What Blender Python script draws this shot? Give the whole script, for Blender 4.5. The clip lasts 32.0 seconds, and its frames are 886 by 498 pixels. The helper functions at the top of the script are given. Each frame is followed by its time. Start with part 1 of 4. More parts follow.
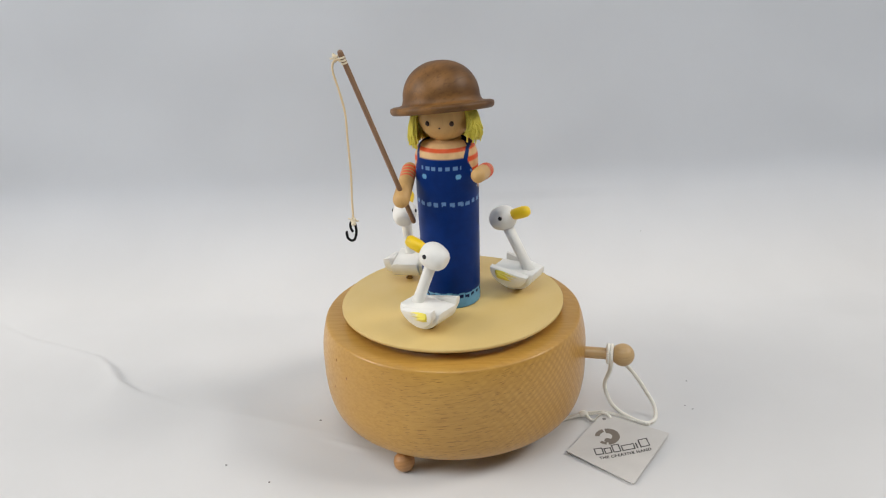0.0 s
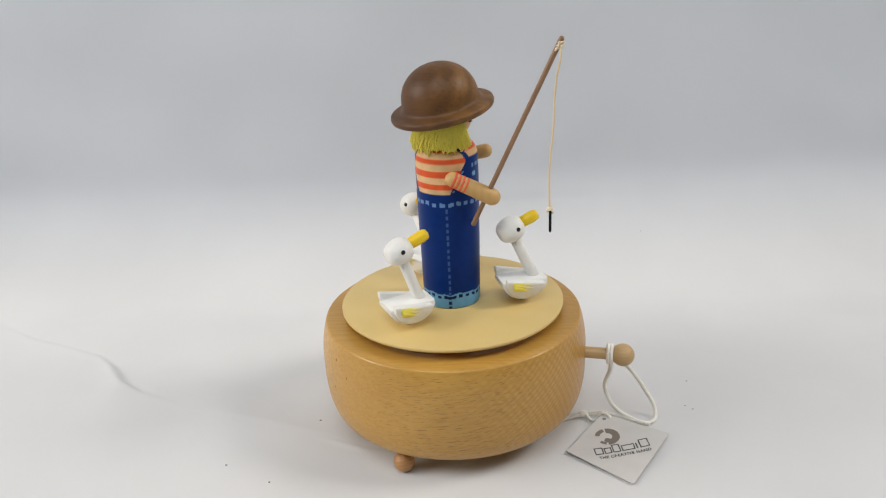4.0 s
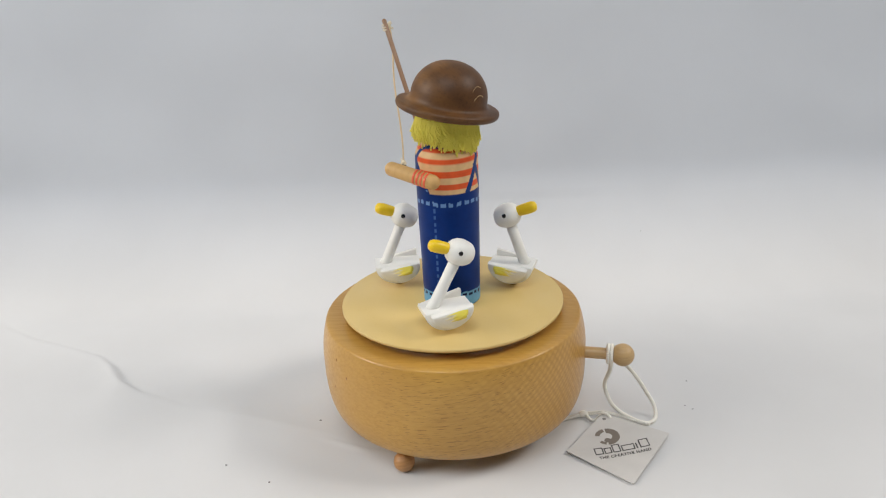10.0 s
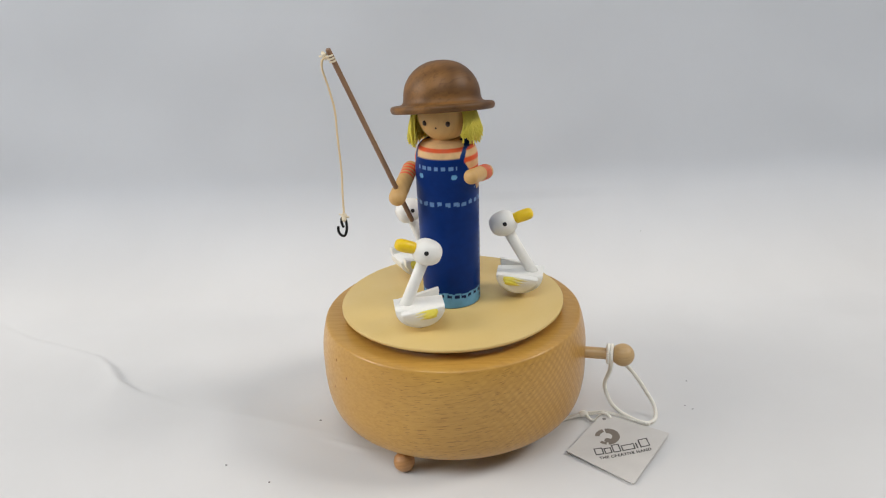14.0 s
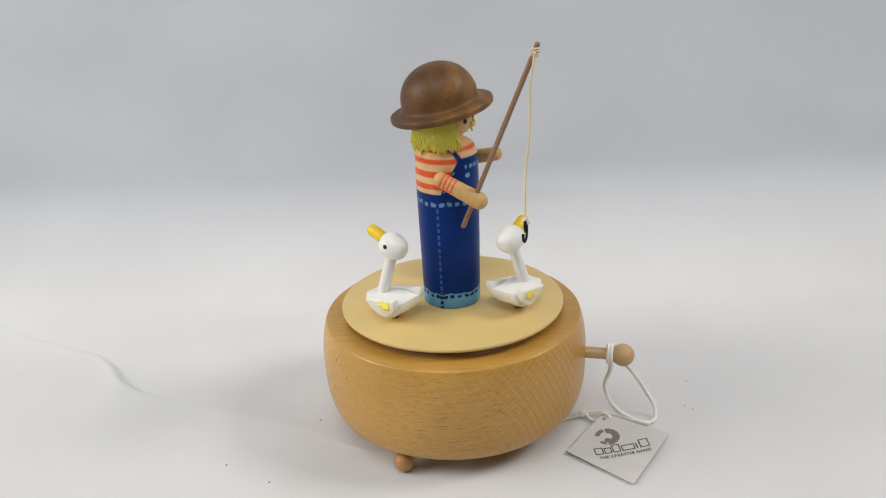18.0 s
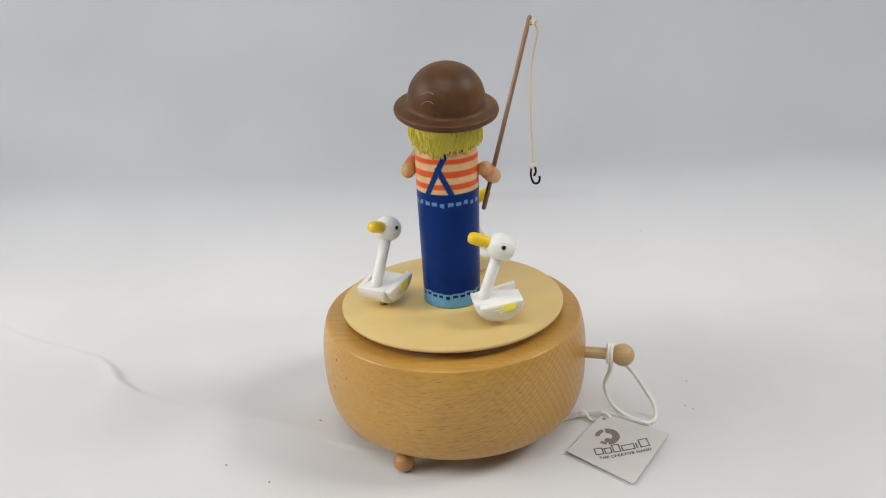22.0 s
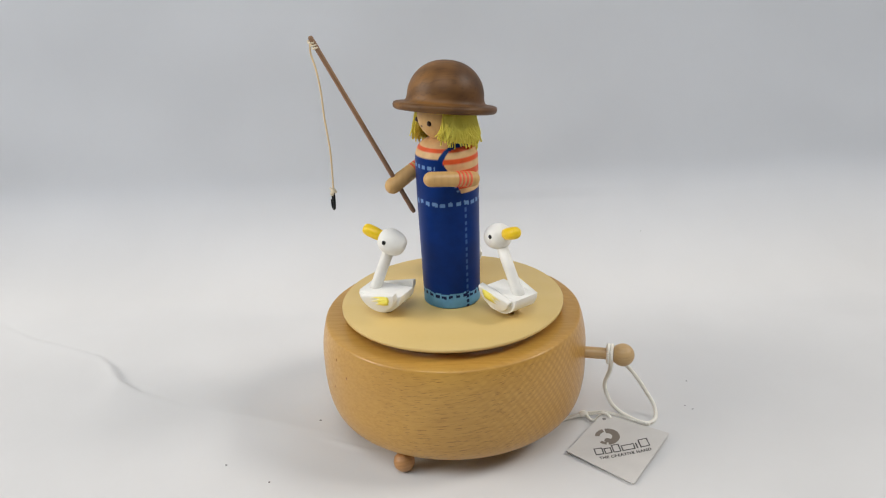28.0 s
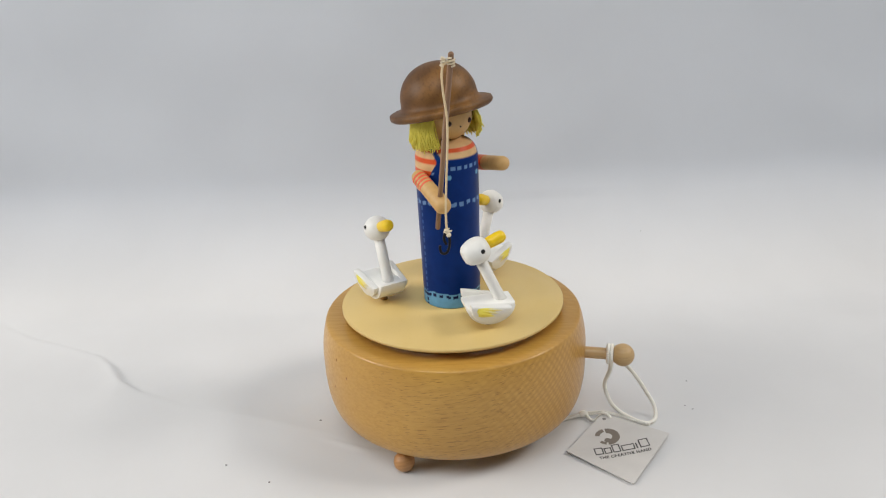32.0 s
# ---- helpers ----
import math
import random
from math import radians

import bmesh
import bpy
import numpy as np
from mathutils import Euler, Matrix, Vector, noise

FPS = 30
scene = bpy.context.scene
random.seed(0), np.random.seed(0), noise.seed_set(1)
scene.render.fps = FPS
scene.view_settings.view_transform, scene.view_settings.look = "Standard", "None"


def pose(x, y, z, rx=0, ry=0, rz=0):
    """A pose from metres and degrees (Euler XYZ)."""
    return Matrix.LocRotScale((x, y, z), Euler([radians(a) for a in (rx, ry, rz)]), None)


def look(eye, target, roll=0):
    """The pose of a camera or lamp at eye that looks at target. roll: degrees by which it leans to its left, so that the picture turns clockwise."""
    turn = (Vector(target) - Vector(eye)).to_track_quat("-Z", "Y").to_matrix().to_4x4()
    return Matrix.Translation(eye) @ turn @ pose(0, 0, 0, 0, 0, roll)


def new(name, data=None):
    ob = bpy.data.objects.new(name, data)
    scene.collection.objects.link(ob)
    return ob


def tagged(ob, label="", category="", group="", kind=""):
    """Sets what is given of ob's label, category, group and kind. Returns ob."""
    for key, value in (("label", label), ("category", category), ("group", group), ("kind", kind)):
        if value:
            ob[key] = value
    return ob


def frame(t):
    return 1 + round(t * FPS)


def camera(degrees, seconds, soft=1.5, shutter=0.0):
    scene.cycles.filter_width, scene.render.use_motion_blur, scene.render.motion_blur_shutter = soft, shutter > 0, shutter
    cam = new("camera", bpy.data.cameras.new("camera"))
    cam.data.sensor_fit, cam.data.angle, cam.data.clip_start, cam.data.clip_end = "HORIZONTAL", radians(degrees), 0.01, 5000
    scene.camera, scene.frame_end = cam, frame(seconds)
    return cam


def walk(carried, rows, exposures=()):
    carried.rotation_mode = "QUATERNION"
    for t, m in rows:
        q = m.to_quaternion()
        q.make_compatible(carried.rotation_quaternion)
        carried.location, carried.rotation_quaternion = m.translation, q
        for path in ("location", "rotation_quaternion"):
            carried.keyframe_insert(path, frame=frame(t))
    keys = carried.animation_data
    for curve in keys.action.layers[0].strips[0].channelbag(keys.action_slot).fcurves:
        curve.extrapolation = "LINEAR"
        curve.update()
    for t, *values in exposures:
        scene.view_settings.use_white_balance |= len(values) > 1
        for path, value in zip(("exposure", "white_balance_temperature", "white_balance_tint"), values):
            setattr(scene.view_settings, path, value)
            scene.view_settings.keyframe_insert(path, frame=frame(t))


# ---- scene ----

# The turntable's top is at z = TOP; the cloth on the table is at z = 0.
TOP = 0.0605
DEG = math.degrees

# ---- camera ----
cam = camera(54.27, 32.0, soft=1.15)
EYE = Vector((0.0, -0.3569, 0.1677 + TOP))
AIM = Vector((-math.sin(0.0092) * math.cos(0.3835), math.cos(0.0092) * math.cos(0.3835), -math.sin(0.3835)))
STAND = look(EYE, EYE + AIM, -2.65)
walk(cam, [(0.0, STAND), (32.0, STAND)])

# ---- light ----
world = bpy.data.worlds.new("world")
world.use_nodes = True
world.node_tree.nodes["Background"].inputs[0].default_value = (0.93, 0.96, 1.0, 1)
world.node_tree.nodes["Background"].inputs[1].default_value = 0.05
scene.world = world


def softbox(name, eye, target, size, watts, colour, spread):
    lamp = bpy.data.lights.new(name, "AREA")
    lamp.shape, lamp.size, lamp.size_y = "RECTANGLE", size[0], size[1]
    lamp.energy, lamp.color, lamp.spread = watts, colour, radians(spread)
    ob = new(name, lamp)
    ob.matrix_world = look(eye, target)
    return ob


softbox("studio_lamp_right", (2.33, -0.20, 2.12), (0, 0.03, 0.05), (0.98, 0.72), 20.3, (1.0, 0.942, 0.885), 130)
softbox("studio_lamp_left", (-2.18, -0.40, 1.24), (0, 0.03, 0.05), (1.36, 1.02), 19.2, (1.0, 0.946, 0.89), 130)
# unseen bluish fill from the front, added to brighten backdrop and doll
softbox("front_fill", (-0.15, -0.75, 1.40), (-0.05, 0.20, 0.14), (0.9, 0.7), 3.1, (0.88, 0.94, 1.0), 100)


# ---- materials ----
def material(name, colour=(0.8, 0.8, 0.8), rough=0.5, coat=0.0, metal=0.0):
    m = bpy.data.materials.new(name)
    m.use_nodes = True
    b = m.node_tree.nodes["Principled BSDF"]
    b.inputs["Base Color"].default_value = (*colour, 1)
    b.inputs["Roughness"].default_value = rough
    b.inputs["Metallic"].default_value = metal
    b.inputs["Coat Weight"].default_value = coat
    b.inputs["Coat Roughness"].default_value = 0.15
    return m


def add(m, kind, **values):
    n = m.node_tree.nodes.new(kind)
    for key, v in values.items():
        n.inputs[key.replace("_", " ")].default_value = v
    return n


def join(m, a, b):
    m.node_tree.links.new(a, b)


def coords(m, scale=(1, 1, 1), turn=(0, 0, 0)):
    c = m.node_tree.nodes.new("ShaderNodeTexCoord")
    k = m.node_tree.nodes.new("ShaderNodeMapping")
    k.inputs["Scale"].default_value = scale
    k.inputs["Rotation"].default_value = [radians(a) for a in turn]
    join(m, c.outputs["Object"], k.inputs["Vector"])
    return k.outputs["Vector"]


def noise_of(m, vec, scale, detail=3.0, distortion=0.0):
    n = add(m, "ShaderNodeTexNoise", Scale=scale, Detail=detail, Distortion=distortion)
    join(m, vec, n.inputs["Vector"])
    return n.outputs["Fac"]


def span(m, value, lo, hi, a=0.0, b=1.0):
    n = add(m, "ShaderNodeMapRange", From_Min=lo, From_Max=hi, To_Min=a, To_Max=b)
    join(m, value, n.inputs["Value"])
    return n.outputs["Result"]


def blend(m, fac, a, b, mode="MIX"):
    n = m.node_tree.nodes.new("ShaderNodeMix")
    n.data_type, n.blend_type = "RGBA", mode
    for sock, v in ((n.inputs[6], a), (n.inputs[7], b)):
        if isinstance(v, tuple):
            sock.default_value = (*v, 1)
        else:
            join(m, v, sock)
    if isinstance(fac, float):
        n.inputs[0].default_value = fac
    else:
        join(m, fac, n.inputs[0])
    return n.outputs[2]


def bump(m, height, strength, distance):
    n = add(m, "ShaderNodeBump", Strength=strength, Distance=distance)
    join(m, height, n.inputs["Height"])
    join(m, n.outputs["Normal"], m.node_tree.nodes["Principled BSDF"].inputs["Normal"])


def colour_in(m, socket):
    join(m, socket, m.node_tree.nodes["Principled BSDF"].inputs["Base Color"])


def wood(name, dark, light, fleck, turn=(0, 0, 0), ring=160.0, ring_amount=0.5, flecks=0.6, rough=0.42, coat=0.25,
         stretch=(130, 1300, 1300)):
    """Timber with its grain along the local x axis after the turn."""
    m = material(name, light, rough, coat)
    v = coords(m, (1, 1, 1), turn)
    w = add(m, "ShaderNodeTexWave", Scale=ring, Distortion=0.7, Detail=2.0, Detail_Scale=0.5)
    w.bands_direction = "Z"
    join(m, v, w.inputs["Vector"])
    k = m.node_tree.nodes.new("ShaderNodeMapping")
    k.inputs["Scale"].default_value = stretch
    join(m, v, k.inputs["Vector"])
    fine = noise_of(m, k.outputs["Vector"], 1.0, 4.0)
    broad = noise_of(m, v, 28.0, 3.0)
    c = blend(m, span(m, w.outputs["Fac"], 0.2, 1.0, 0.0, ring_amount), light, dark)
    c = blend(m, span(m, broad, 0.35, 0.7, 0.0, 0.45), c, dark)
    c = blend(m, span(m, fine, 0.62, 0.68, 0.0, flecks), c, fleck)
    colour_in(m, c)
    bump(m, fine, 0.12, 0.0004)
    join(m, span(m, broad, 0.3, 0.7, rough - 0.06, rough + 0.08), m.node_tree.nodes["Principled BSDF"].inputs["Roughness"])
    return m


def paint(name, colour, rough=0.4, coat=0.0, wear=None, grain=900.0):
    m = material(name, colour, rough, coat)
    v = coords(m)
    n = noise_of(m, v, grain, 3.0)
    big = noise_of(m, v, 160.0, 3.0)
    c = blend(m, span(m, big, 0.35, 0.7, 0.0, 0.5), colour, tuple(x * 0.9 for x in colour))
    if wear:
        c = blend(m, span(m, n, 0.56, 0.70, 0.0, 0.5), c, wear)
    colour_in(m, c)
    bump(m, n, 0.15, 0.0003)
    return m


def beech(name):
    """Honey beech: short dark flecks on the long grain, fine growth lines on the end grain."""
    light, dark, fleck, line = (0.560, 0.312, 0.062), (0.440, 0.226, 0.038), (0.19, 0.075, 0.012), (0.375, 0.180, 0.029)
    m = material(name, light, 0.40, 0.30)
    v = coords(m, (1, 1, 1), (58, 0, 6))
    raw = coords(m)
    w = add(m, "ShaderNodeTexWave", Scale=100.0, Distortion=0.9, Detail=2.0, Detail_Scale=0.8)
    w.bands_direction = "Z"
    dot = m.node_tree.nodes.new("ShaderNodeVectorMath")
    dot.operation = "DOT_PRODUCT"
    dot.inputs[1].default_value = (0.62, 0.62, 0.48)
    join(m, raw, dot.inputs[0])
    along_z = m.node_tree.nodes.new("ShaderNodeCombineXYZ")
    join(m, dot.outputs["Value"], along_z.inputs["Z"])
    join(m, along_z.outputs["Vector"], w.inputs["Vector"])
    ray = m.node_tree.nodes.new("ShaderNodeVectorMath")
    ray.operation = "DOT_PRODUCT"
    ray.inputs[1].default_value = (-0.42, -0.38, 0.82)
    join(m, raw, ray.inputs[0])
    ray_z = m.node_tree.nodes.new("ShaderNodeCombineXYZ")
    join(m, ray.outputs["Value"], ray_z.inputs["Z"])
    w2 = add(m, "ShaderNodeTexWave", Scale=150.0, Distortion=1.0, Detail=2.0, Detail_Scale=0.6)
    w2.bands_direction = "Z"
    join(m, ray_z.outputs["Vector"], w2.inputs["Vector"])
    k = m.node_tree.nodes.new("ShaderNodeMapping")
    k.inputs["Scale"].default_value = (190, 560, 3300)
    join(m, coords(m, (1, 1, 1), (0, 7, 0)), k.inputs["Vector"])
    fine = noise_of(m, k.outputs["Vector"], 1.0, 1.5)
    k2 = m.node_tree.nodes.new("ShaderNodeMapping")
    k2.inputs["Scale"].default_value = (26, 800, 800)
    join(m, v, k2.inputs["Vector"])
    streak = noise_of(m, k2.outputs["Vector"], 1.0, 3.0)
    broad = noise_of(m, raw, 24.0, 3.0)
    xyz = m.node_tree.nodes.new("ShaderNodeSeparateXYZ")
    join(m, raw, xyz.inputs["Vector"])
    wide = m.node_tree.nodes.new("ShaderNodeMath")
    wide.operation = "ABSOLUTE"
    join(m, xyz.outputs["X"], wide.inputs[0])
    end = span(m, xyz.outputs["X"], 0.004, 0.046, 0.06, 0.42)
    long = span(m, wide.outputs[0], 0.018, 0.044, 0.72, 0.03)
    lines = m.node_tree.nodes.new("ShaderNodeMath")
    lines.operation = "MULTIPLY"
    join(m, span(m, w.outputs["Fac"], 0.25, 0.95), lines.inputs[0])
    join(m, end, lines.inputs[1])
    rays = m.node_tree.nodes.new("ShaderNodeMath")
    rays.operation = "MULTIPLY"
    join(m, span(m, w2.outputs["Fac"], 0.25, 0.95), rays.inputs[0])
    join(m, span(m, xyz.outputs["X"], -0.004, 0.040, 0.0, 0.50), rays.inputs[1])
    spots = m.node_tree.nodes.new("ShaderNodeMath")
    spots.operation = "MULTIPLY"
    join(m, span(m, fine, 0.615, 0.675), spots.inputs[0])
    join(m, long, spots.inputs[1])
    below = m.node_tree.nodes.new("ShaderNodeMath")
    below.operation = "MULTIPLY"
    join(m, span(m, xyz.outputs["Z"], -0.0085, -0.0058, 1.0, 0.12), below.inputs[0])
    join(m, spots.outputs[0], below.inputs[1])
    c = blend(m, span(m, broad, 0.35, 0.68, 0.0, 0.55), light, dark)
    c = blend(m, span(m, streak, 0.40, 0.70, 0.0, 0.55), c, dark)
    side_only = span(m, xyz.outputs["Z"], -0.0085, -0.0058, 1.0, 0.25)
    for grain in (lines, rays):
        worn = m.node_tree.nodes.new("ShaderNodeMath")
        worn.operation = "MULTIPLY"
        join(m, grain.outputs[0], worn.inputs[0])
        join(m, side_only, worn.inputs[1])
        c = blend(m, worn.outputs[0], c, line)
    c = blend(m, below.outputs[0], c, fleck)
    colour_in(m, c)
    bump(m, fine, 0.10, 0.0003)
    join(m, span(m, streak, 0.3, 0.7, 0.36, 0.48), m.node_tree.nodes["Principled BSDF"].inputs["Roughness"])
    return m


def walnut(name):
    """Turned walnut: heartwood at the back, paler sapwood at the front, wavy dark growth lines."""
    pale, mid, dark, line = (0.285, 0.135, 0.034), (0.128, 0.054, 0.016), (0.056, 0.023, 0.008), (0.034, 0.013, 0.004)
    m = material(name, mid, 0.48)
    m.node_tree.nodes["Principled BSDF"].inputs["Specular IOR Level"].default_value = 0.32
    raw = coords(m)
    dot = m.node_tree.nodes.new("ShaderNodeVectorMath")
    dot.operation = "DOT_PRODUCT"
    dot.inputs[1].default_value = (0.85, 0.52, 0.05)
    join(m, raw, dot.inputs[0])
    broad = noise_of(m, raw, 45.0, 3.0, 0.6)
    k = m.node_tree.nodes.new("ShaderNodeMapping")
    k.inputs["Location"].default_value = (0.010, 0.004, -0.075)
    k.inputs["Rotation"].default_value = (radians(70), radians(12), radians(20))
    join(m, raw, k.inputs["Vector"])
    w = add(m, "ShaderNodeTexWave", Scale=34.0, Distortion=5.0, Detail=3.0, Detail_Scale=0.35, Detail_Roughness=0.55)
    w.wave_type = "RINGS"
    join(m, k.outputs["Vector"], w.inputs["Vector"])
    k2 = m.node_tree.nodes.new("ShaderNodeMapping")
    k2.inputs["Scale"].default_value = (60, 900, 900)
    k2.inputs["Rotation"].default_value = (0, radians(80), radians(25))
    join(m, raw, k2.inputs["Vector"])
    fine = noise_of(m, k2.outputs["Vector"], 1.0, 3.0)
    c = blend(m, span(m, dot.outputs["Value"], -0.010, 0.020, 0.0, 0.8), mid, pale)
    c = blend(m, span(m, broad, 0.36, 0.68, 0.0, 0.75), c, dark)
    c = blend(m, span(m, w.outputs["Fac"], 0.35, 1.0, 0.0, 0.38), c, dark)
    c = blend(m, span(m, fine, 0.50, 0.78, 0.0, 0.45), c, line)
    colour_in(m, c)
    bump(m, fine, 0.08, 0.0003)
    return m


BEECH = beech("beech_wood")
PEG_WOOD = wood("beech_dowel", (0.44, 0.275, 0.115), (0.55, 0.365, 0.165), (0.33, 0.185, 0.07), (0, 0, 0), 220.0, 0.25, 0.3, 0.45, 0.1)
FOOT_WOOD = wood("foot_wood", (0.32, 0.145, 0.05), (0.46, 0.235, 0.085), (0.24, 0.11, 0.035), (20, 10, 0), 200.0, 0.4, 0.4, 0.45, 0.1)
PLATE = wood("pale_plywood", (0.67, 0.47, 0.155), (0.71, 0.52, 0.205), (0.60, 0.42, 0.145), (90, 0, 20), 20.0, 0.2, 0.2, 0.5, 0.1)
SKIN = wood("maple_wood", (0.52, 0.295, 0.100), (0.63, 0.385, 0.140), (0.40, 0.21, 0.07), (0, 90, 0), 120.0, 0.25, 0.25, 0.5, 0.05)
WALNUT = walnut("walnut_wood")
ROD_WOOD = wood("rod_wood", (0.19, 0.098, 0.048), (0.30, 0.165, 0.082), (0.10, 0.046, 0.022), (0, 65, 0), 220.0, 0.4, 0.5, 0.45, 0.2)
WHITE = paint("white_paint", (0.87, 0.86, 0.81), 0.42)
YELLOW = paint("yellow_paint", (0.90, 0.61, 0.012), 0.38)
WING_YELLOW = material("wing_yellow_paint", (0.88, 0.74, 0.08), 0.5)
_v = coords(WING_YELLOW)
_k = WING_YELLOW.node_tree.nodes.new("ShaderNodeMapping")
_k.inputs["Scale"].default_value = (260, 900, 1900)
join(WING_YELLOW, _v, _k.inputs["Vector"])
_xyz = WING_YELLOW.node_tree.nodes.new("ShaderNodeSeparateXYZ")
join(WING_YELLOW, _v, _xyz.inputs["Vector"])
_sum = WING_YELLOW.node_tree.nodes.new("ShaderNodeMath")
_sum.operation = "ADD"
join(WING_YELLOW, span(WING_YELLOW, _xyz.outputs["X"], -0.0040, 0.0060, 0.0, 0.55), _sum.inputs[0])
join(WING_YELLOW, noise_of(WING_YELLOW, _k.outputs["Vector"], 1.0, 3.0), _sum.inputs[1])
colour_in(WING_YELLOW, blend(WING_YELLOW, span(WING_YELLOW, _sum.outputs[0], 0.60, 0.94), (0.90, 0.78, 0.10), (0.87, 0.86, 0.78)))
BLACK = material("black_paint", (0.008, 0.008, 0.008), 0.25)
PIN = material("brass_pin", (0.30, 0.18, 0.07), 0.4, 0.0, 1.0)
WIRE = material("black_wire", (0.006, 0.006, 0.007), 0.5)
WIRE.node_tree.nodes["Principled BSDF"].inputs["Specular IOR Level"].default_value = 0.2
HAIR = paint("yellow_yarn", (1.0, 0.91, 0.17), 0.75, 0.0, None, 2500.0)
_b = HAIR.node_tree.nodes["Principled BSDF"]
_b.inputs["Sheen Weight"].default_value = 0.5
_b.inputs["Sheen Tint"].default_value = (1.0, 0.92, 0.25, 1)
_t = add(HAIR, "ShaderNodeBsdfTranslucent", Color=(1.0, 0.94, 0.20, 1))
_x = add(HAIR, "ShaderNodeMixShader", Fac=0.35)
join(HAIR, _b.outputs[0], _x.inputs[1])
join(HAIR, _t.outputs[0], _x.inputs[2])
join(HAIR, _x.outputs[0], HAIR.node_tree.nodes["Material Output"].inputs["Surface"])
TWINE = paint("beige_twine", (0.78, 0.61, 0.37), 0.8)
CREAM_TWINE = paint("cream_twine", (0.78, 0.68, 0.50), 0.8)
BROWN_DOT = material("brown_paint", (0.035, 0.012, 0.006), 0.35)
INK = material("dark_grey_ink", (0.035, 0.03, 0.028), 0.6)
LOGO_INK = material("taupe_ink", (0.20, 0.17, 0.14), 0.6)
CARD = paint("white_card", (0.63, 0.61, 0.58), 0.6)
SPECK = material("dark_speck", (0.24, 0.23, 0.22), 0.9)

CORD = material("white_cord", (0.92, 0.89, 0.80), 0.65)
_v = coords(CORD)
_n = noise_of(CORD, _v, 1400.0, 2.0)
bump(CORD, _n, 0.5, 0.0004)

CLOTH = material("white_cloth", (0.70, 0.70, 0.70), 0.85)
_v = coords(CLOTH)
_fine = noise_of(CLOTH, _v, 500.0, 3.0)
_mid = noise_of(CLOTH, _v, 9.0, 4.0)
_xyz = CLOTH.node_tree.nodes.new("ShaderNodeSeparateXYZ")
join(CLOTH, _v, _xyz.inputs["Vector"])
# cool light on the upright cloth is put into its colour, by height
_cool_light_tint = blend(CLOTH, span(CLOTH, _xyz.outputs["Z"], 0.004, 0.060), (0.704, 0.70, 0.693), (0.675, 0.70, 0.738))
colour_in(CLOTH, blend(CLOTH, span(CLOTH, _mid, 0.35, 0.7, 0.0, 0.35), _cool_light_tint, (0.82, 0.82, 0.82), "MULTIPLY"))
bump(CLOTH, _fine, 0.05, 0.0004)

WALL_PAINT = paint("wall_paint", (0.34, 0.355, 0.37), 0.8, 0.0, None, 120.0)

DOLL_PAINT = material("doll_paint", (0.8, 0.8, 0.8), 0.36, 0.0)
DOLL_PAINT.node_tree.nodes["Principled BSDF"].inputs["Specular IOR Level"].default_value = 0.13
_a = DOLL_PAINT.node_tree.nodes.new("ShaderNodeVertexColor")
_a.layer_name = "paint"
_v = coords(DOLL_PAINT)
_n = noise_of(DOLL_PAINT, _v, 260.0, 4.0)
colour_in(DOLL_PAINT, blend(DOLL_PAINT, span(DOLL_PAINT, _n, 0.4, 0.75, 0.0, 0.35), _a.outputs["Color"], (0.5, 0.5, 0.5), "MULTIPLY"))


# ---- mesh tools ----
def finish(bm, name, materials, sharp=0.7):
    for e in bm.edges:
        e.smooth = e.calc_face_angle(0.0) < sharp
    for f in bm.faces:
        f.smooth = True
    me = bpy.data.meshes.new(name)
    bm.to_mesh(me)
    bm.free()
    for m in materials if isinstance(materials, (list, tuple)) else [materials]:
        me.materials.append(m)
    return me


def part(name, bm, mat, parent, label="", at=None):
    ob = new(name, finish(bm, name, mat))
    ob.parent = parent
    if at is not None:
        ob.matrix_basis = at
    return tagged(ob, label)


def thing(name, label, category, at=None, group=""):
    ob = new(name)
    ob.empty_display_size = 0.01
    if at is not None:
        ob.matrix_basis = at
    return tagged(ob, label, category, group)


def lathe(bm, profile, seg=96, m=None, index=0, closed_top=True, closed_bottom=True):
    """Turns (radius, height) pairs about z."""
    m = m or Matrix()
    rings = []
    for r, z in profile:
        if r < 1e-6:
            rings.append([bm.verts.new(m @ Vector((0, 0, z)))])
        else:
            rings.append([bm.verts.new(m @ Vector((r * math.cos(i * math.tau / seg), r * math.sin(i * math.tau / seg), z))) for i in range(seg)])
    out = []
    for a, b in zip(rings, rings[1:]):
        for i in range(seg):
            j = (i + 1) % seg
            if len(a) == 1 and len(b) == 1:
                continue
            if len(a) == 1:
                f = bm.faces.new((a[0], b[j], b[i]))
            elif len(b) == 1:
                f = bm.faces.new((a[i], a[j], b[0]))
            else:
                f = bm.faces.new((a[i], a[j], b[j], b[i]))
            f.material_index = index
            out.append(f)
    for ring, want, flip in ((rings[0], closed_bottom, True), (rings[-1], closed_top, False)):
        if want and len(ring) > 1:
            f = bm.faces.new(ring[::-1] if flip else ring)
            f.material_index = index
    return out


def along(p0, p1):
    """A pose at p0 whose z axis points to p1."""
    d = Vector(p1) - Vector(p0)
    return Matrix.Translation(p0) @ d.to_track_quat("Z", "Y").to_matrix().to_4x4()


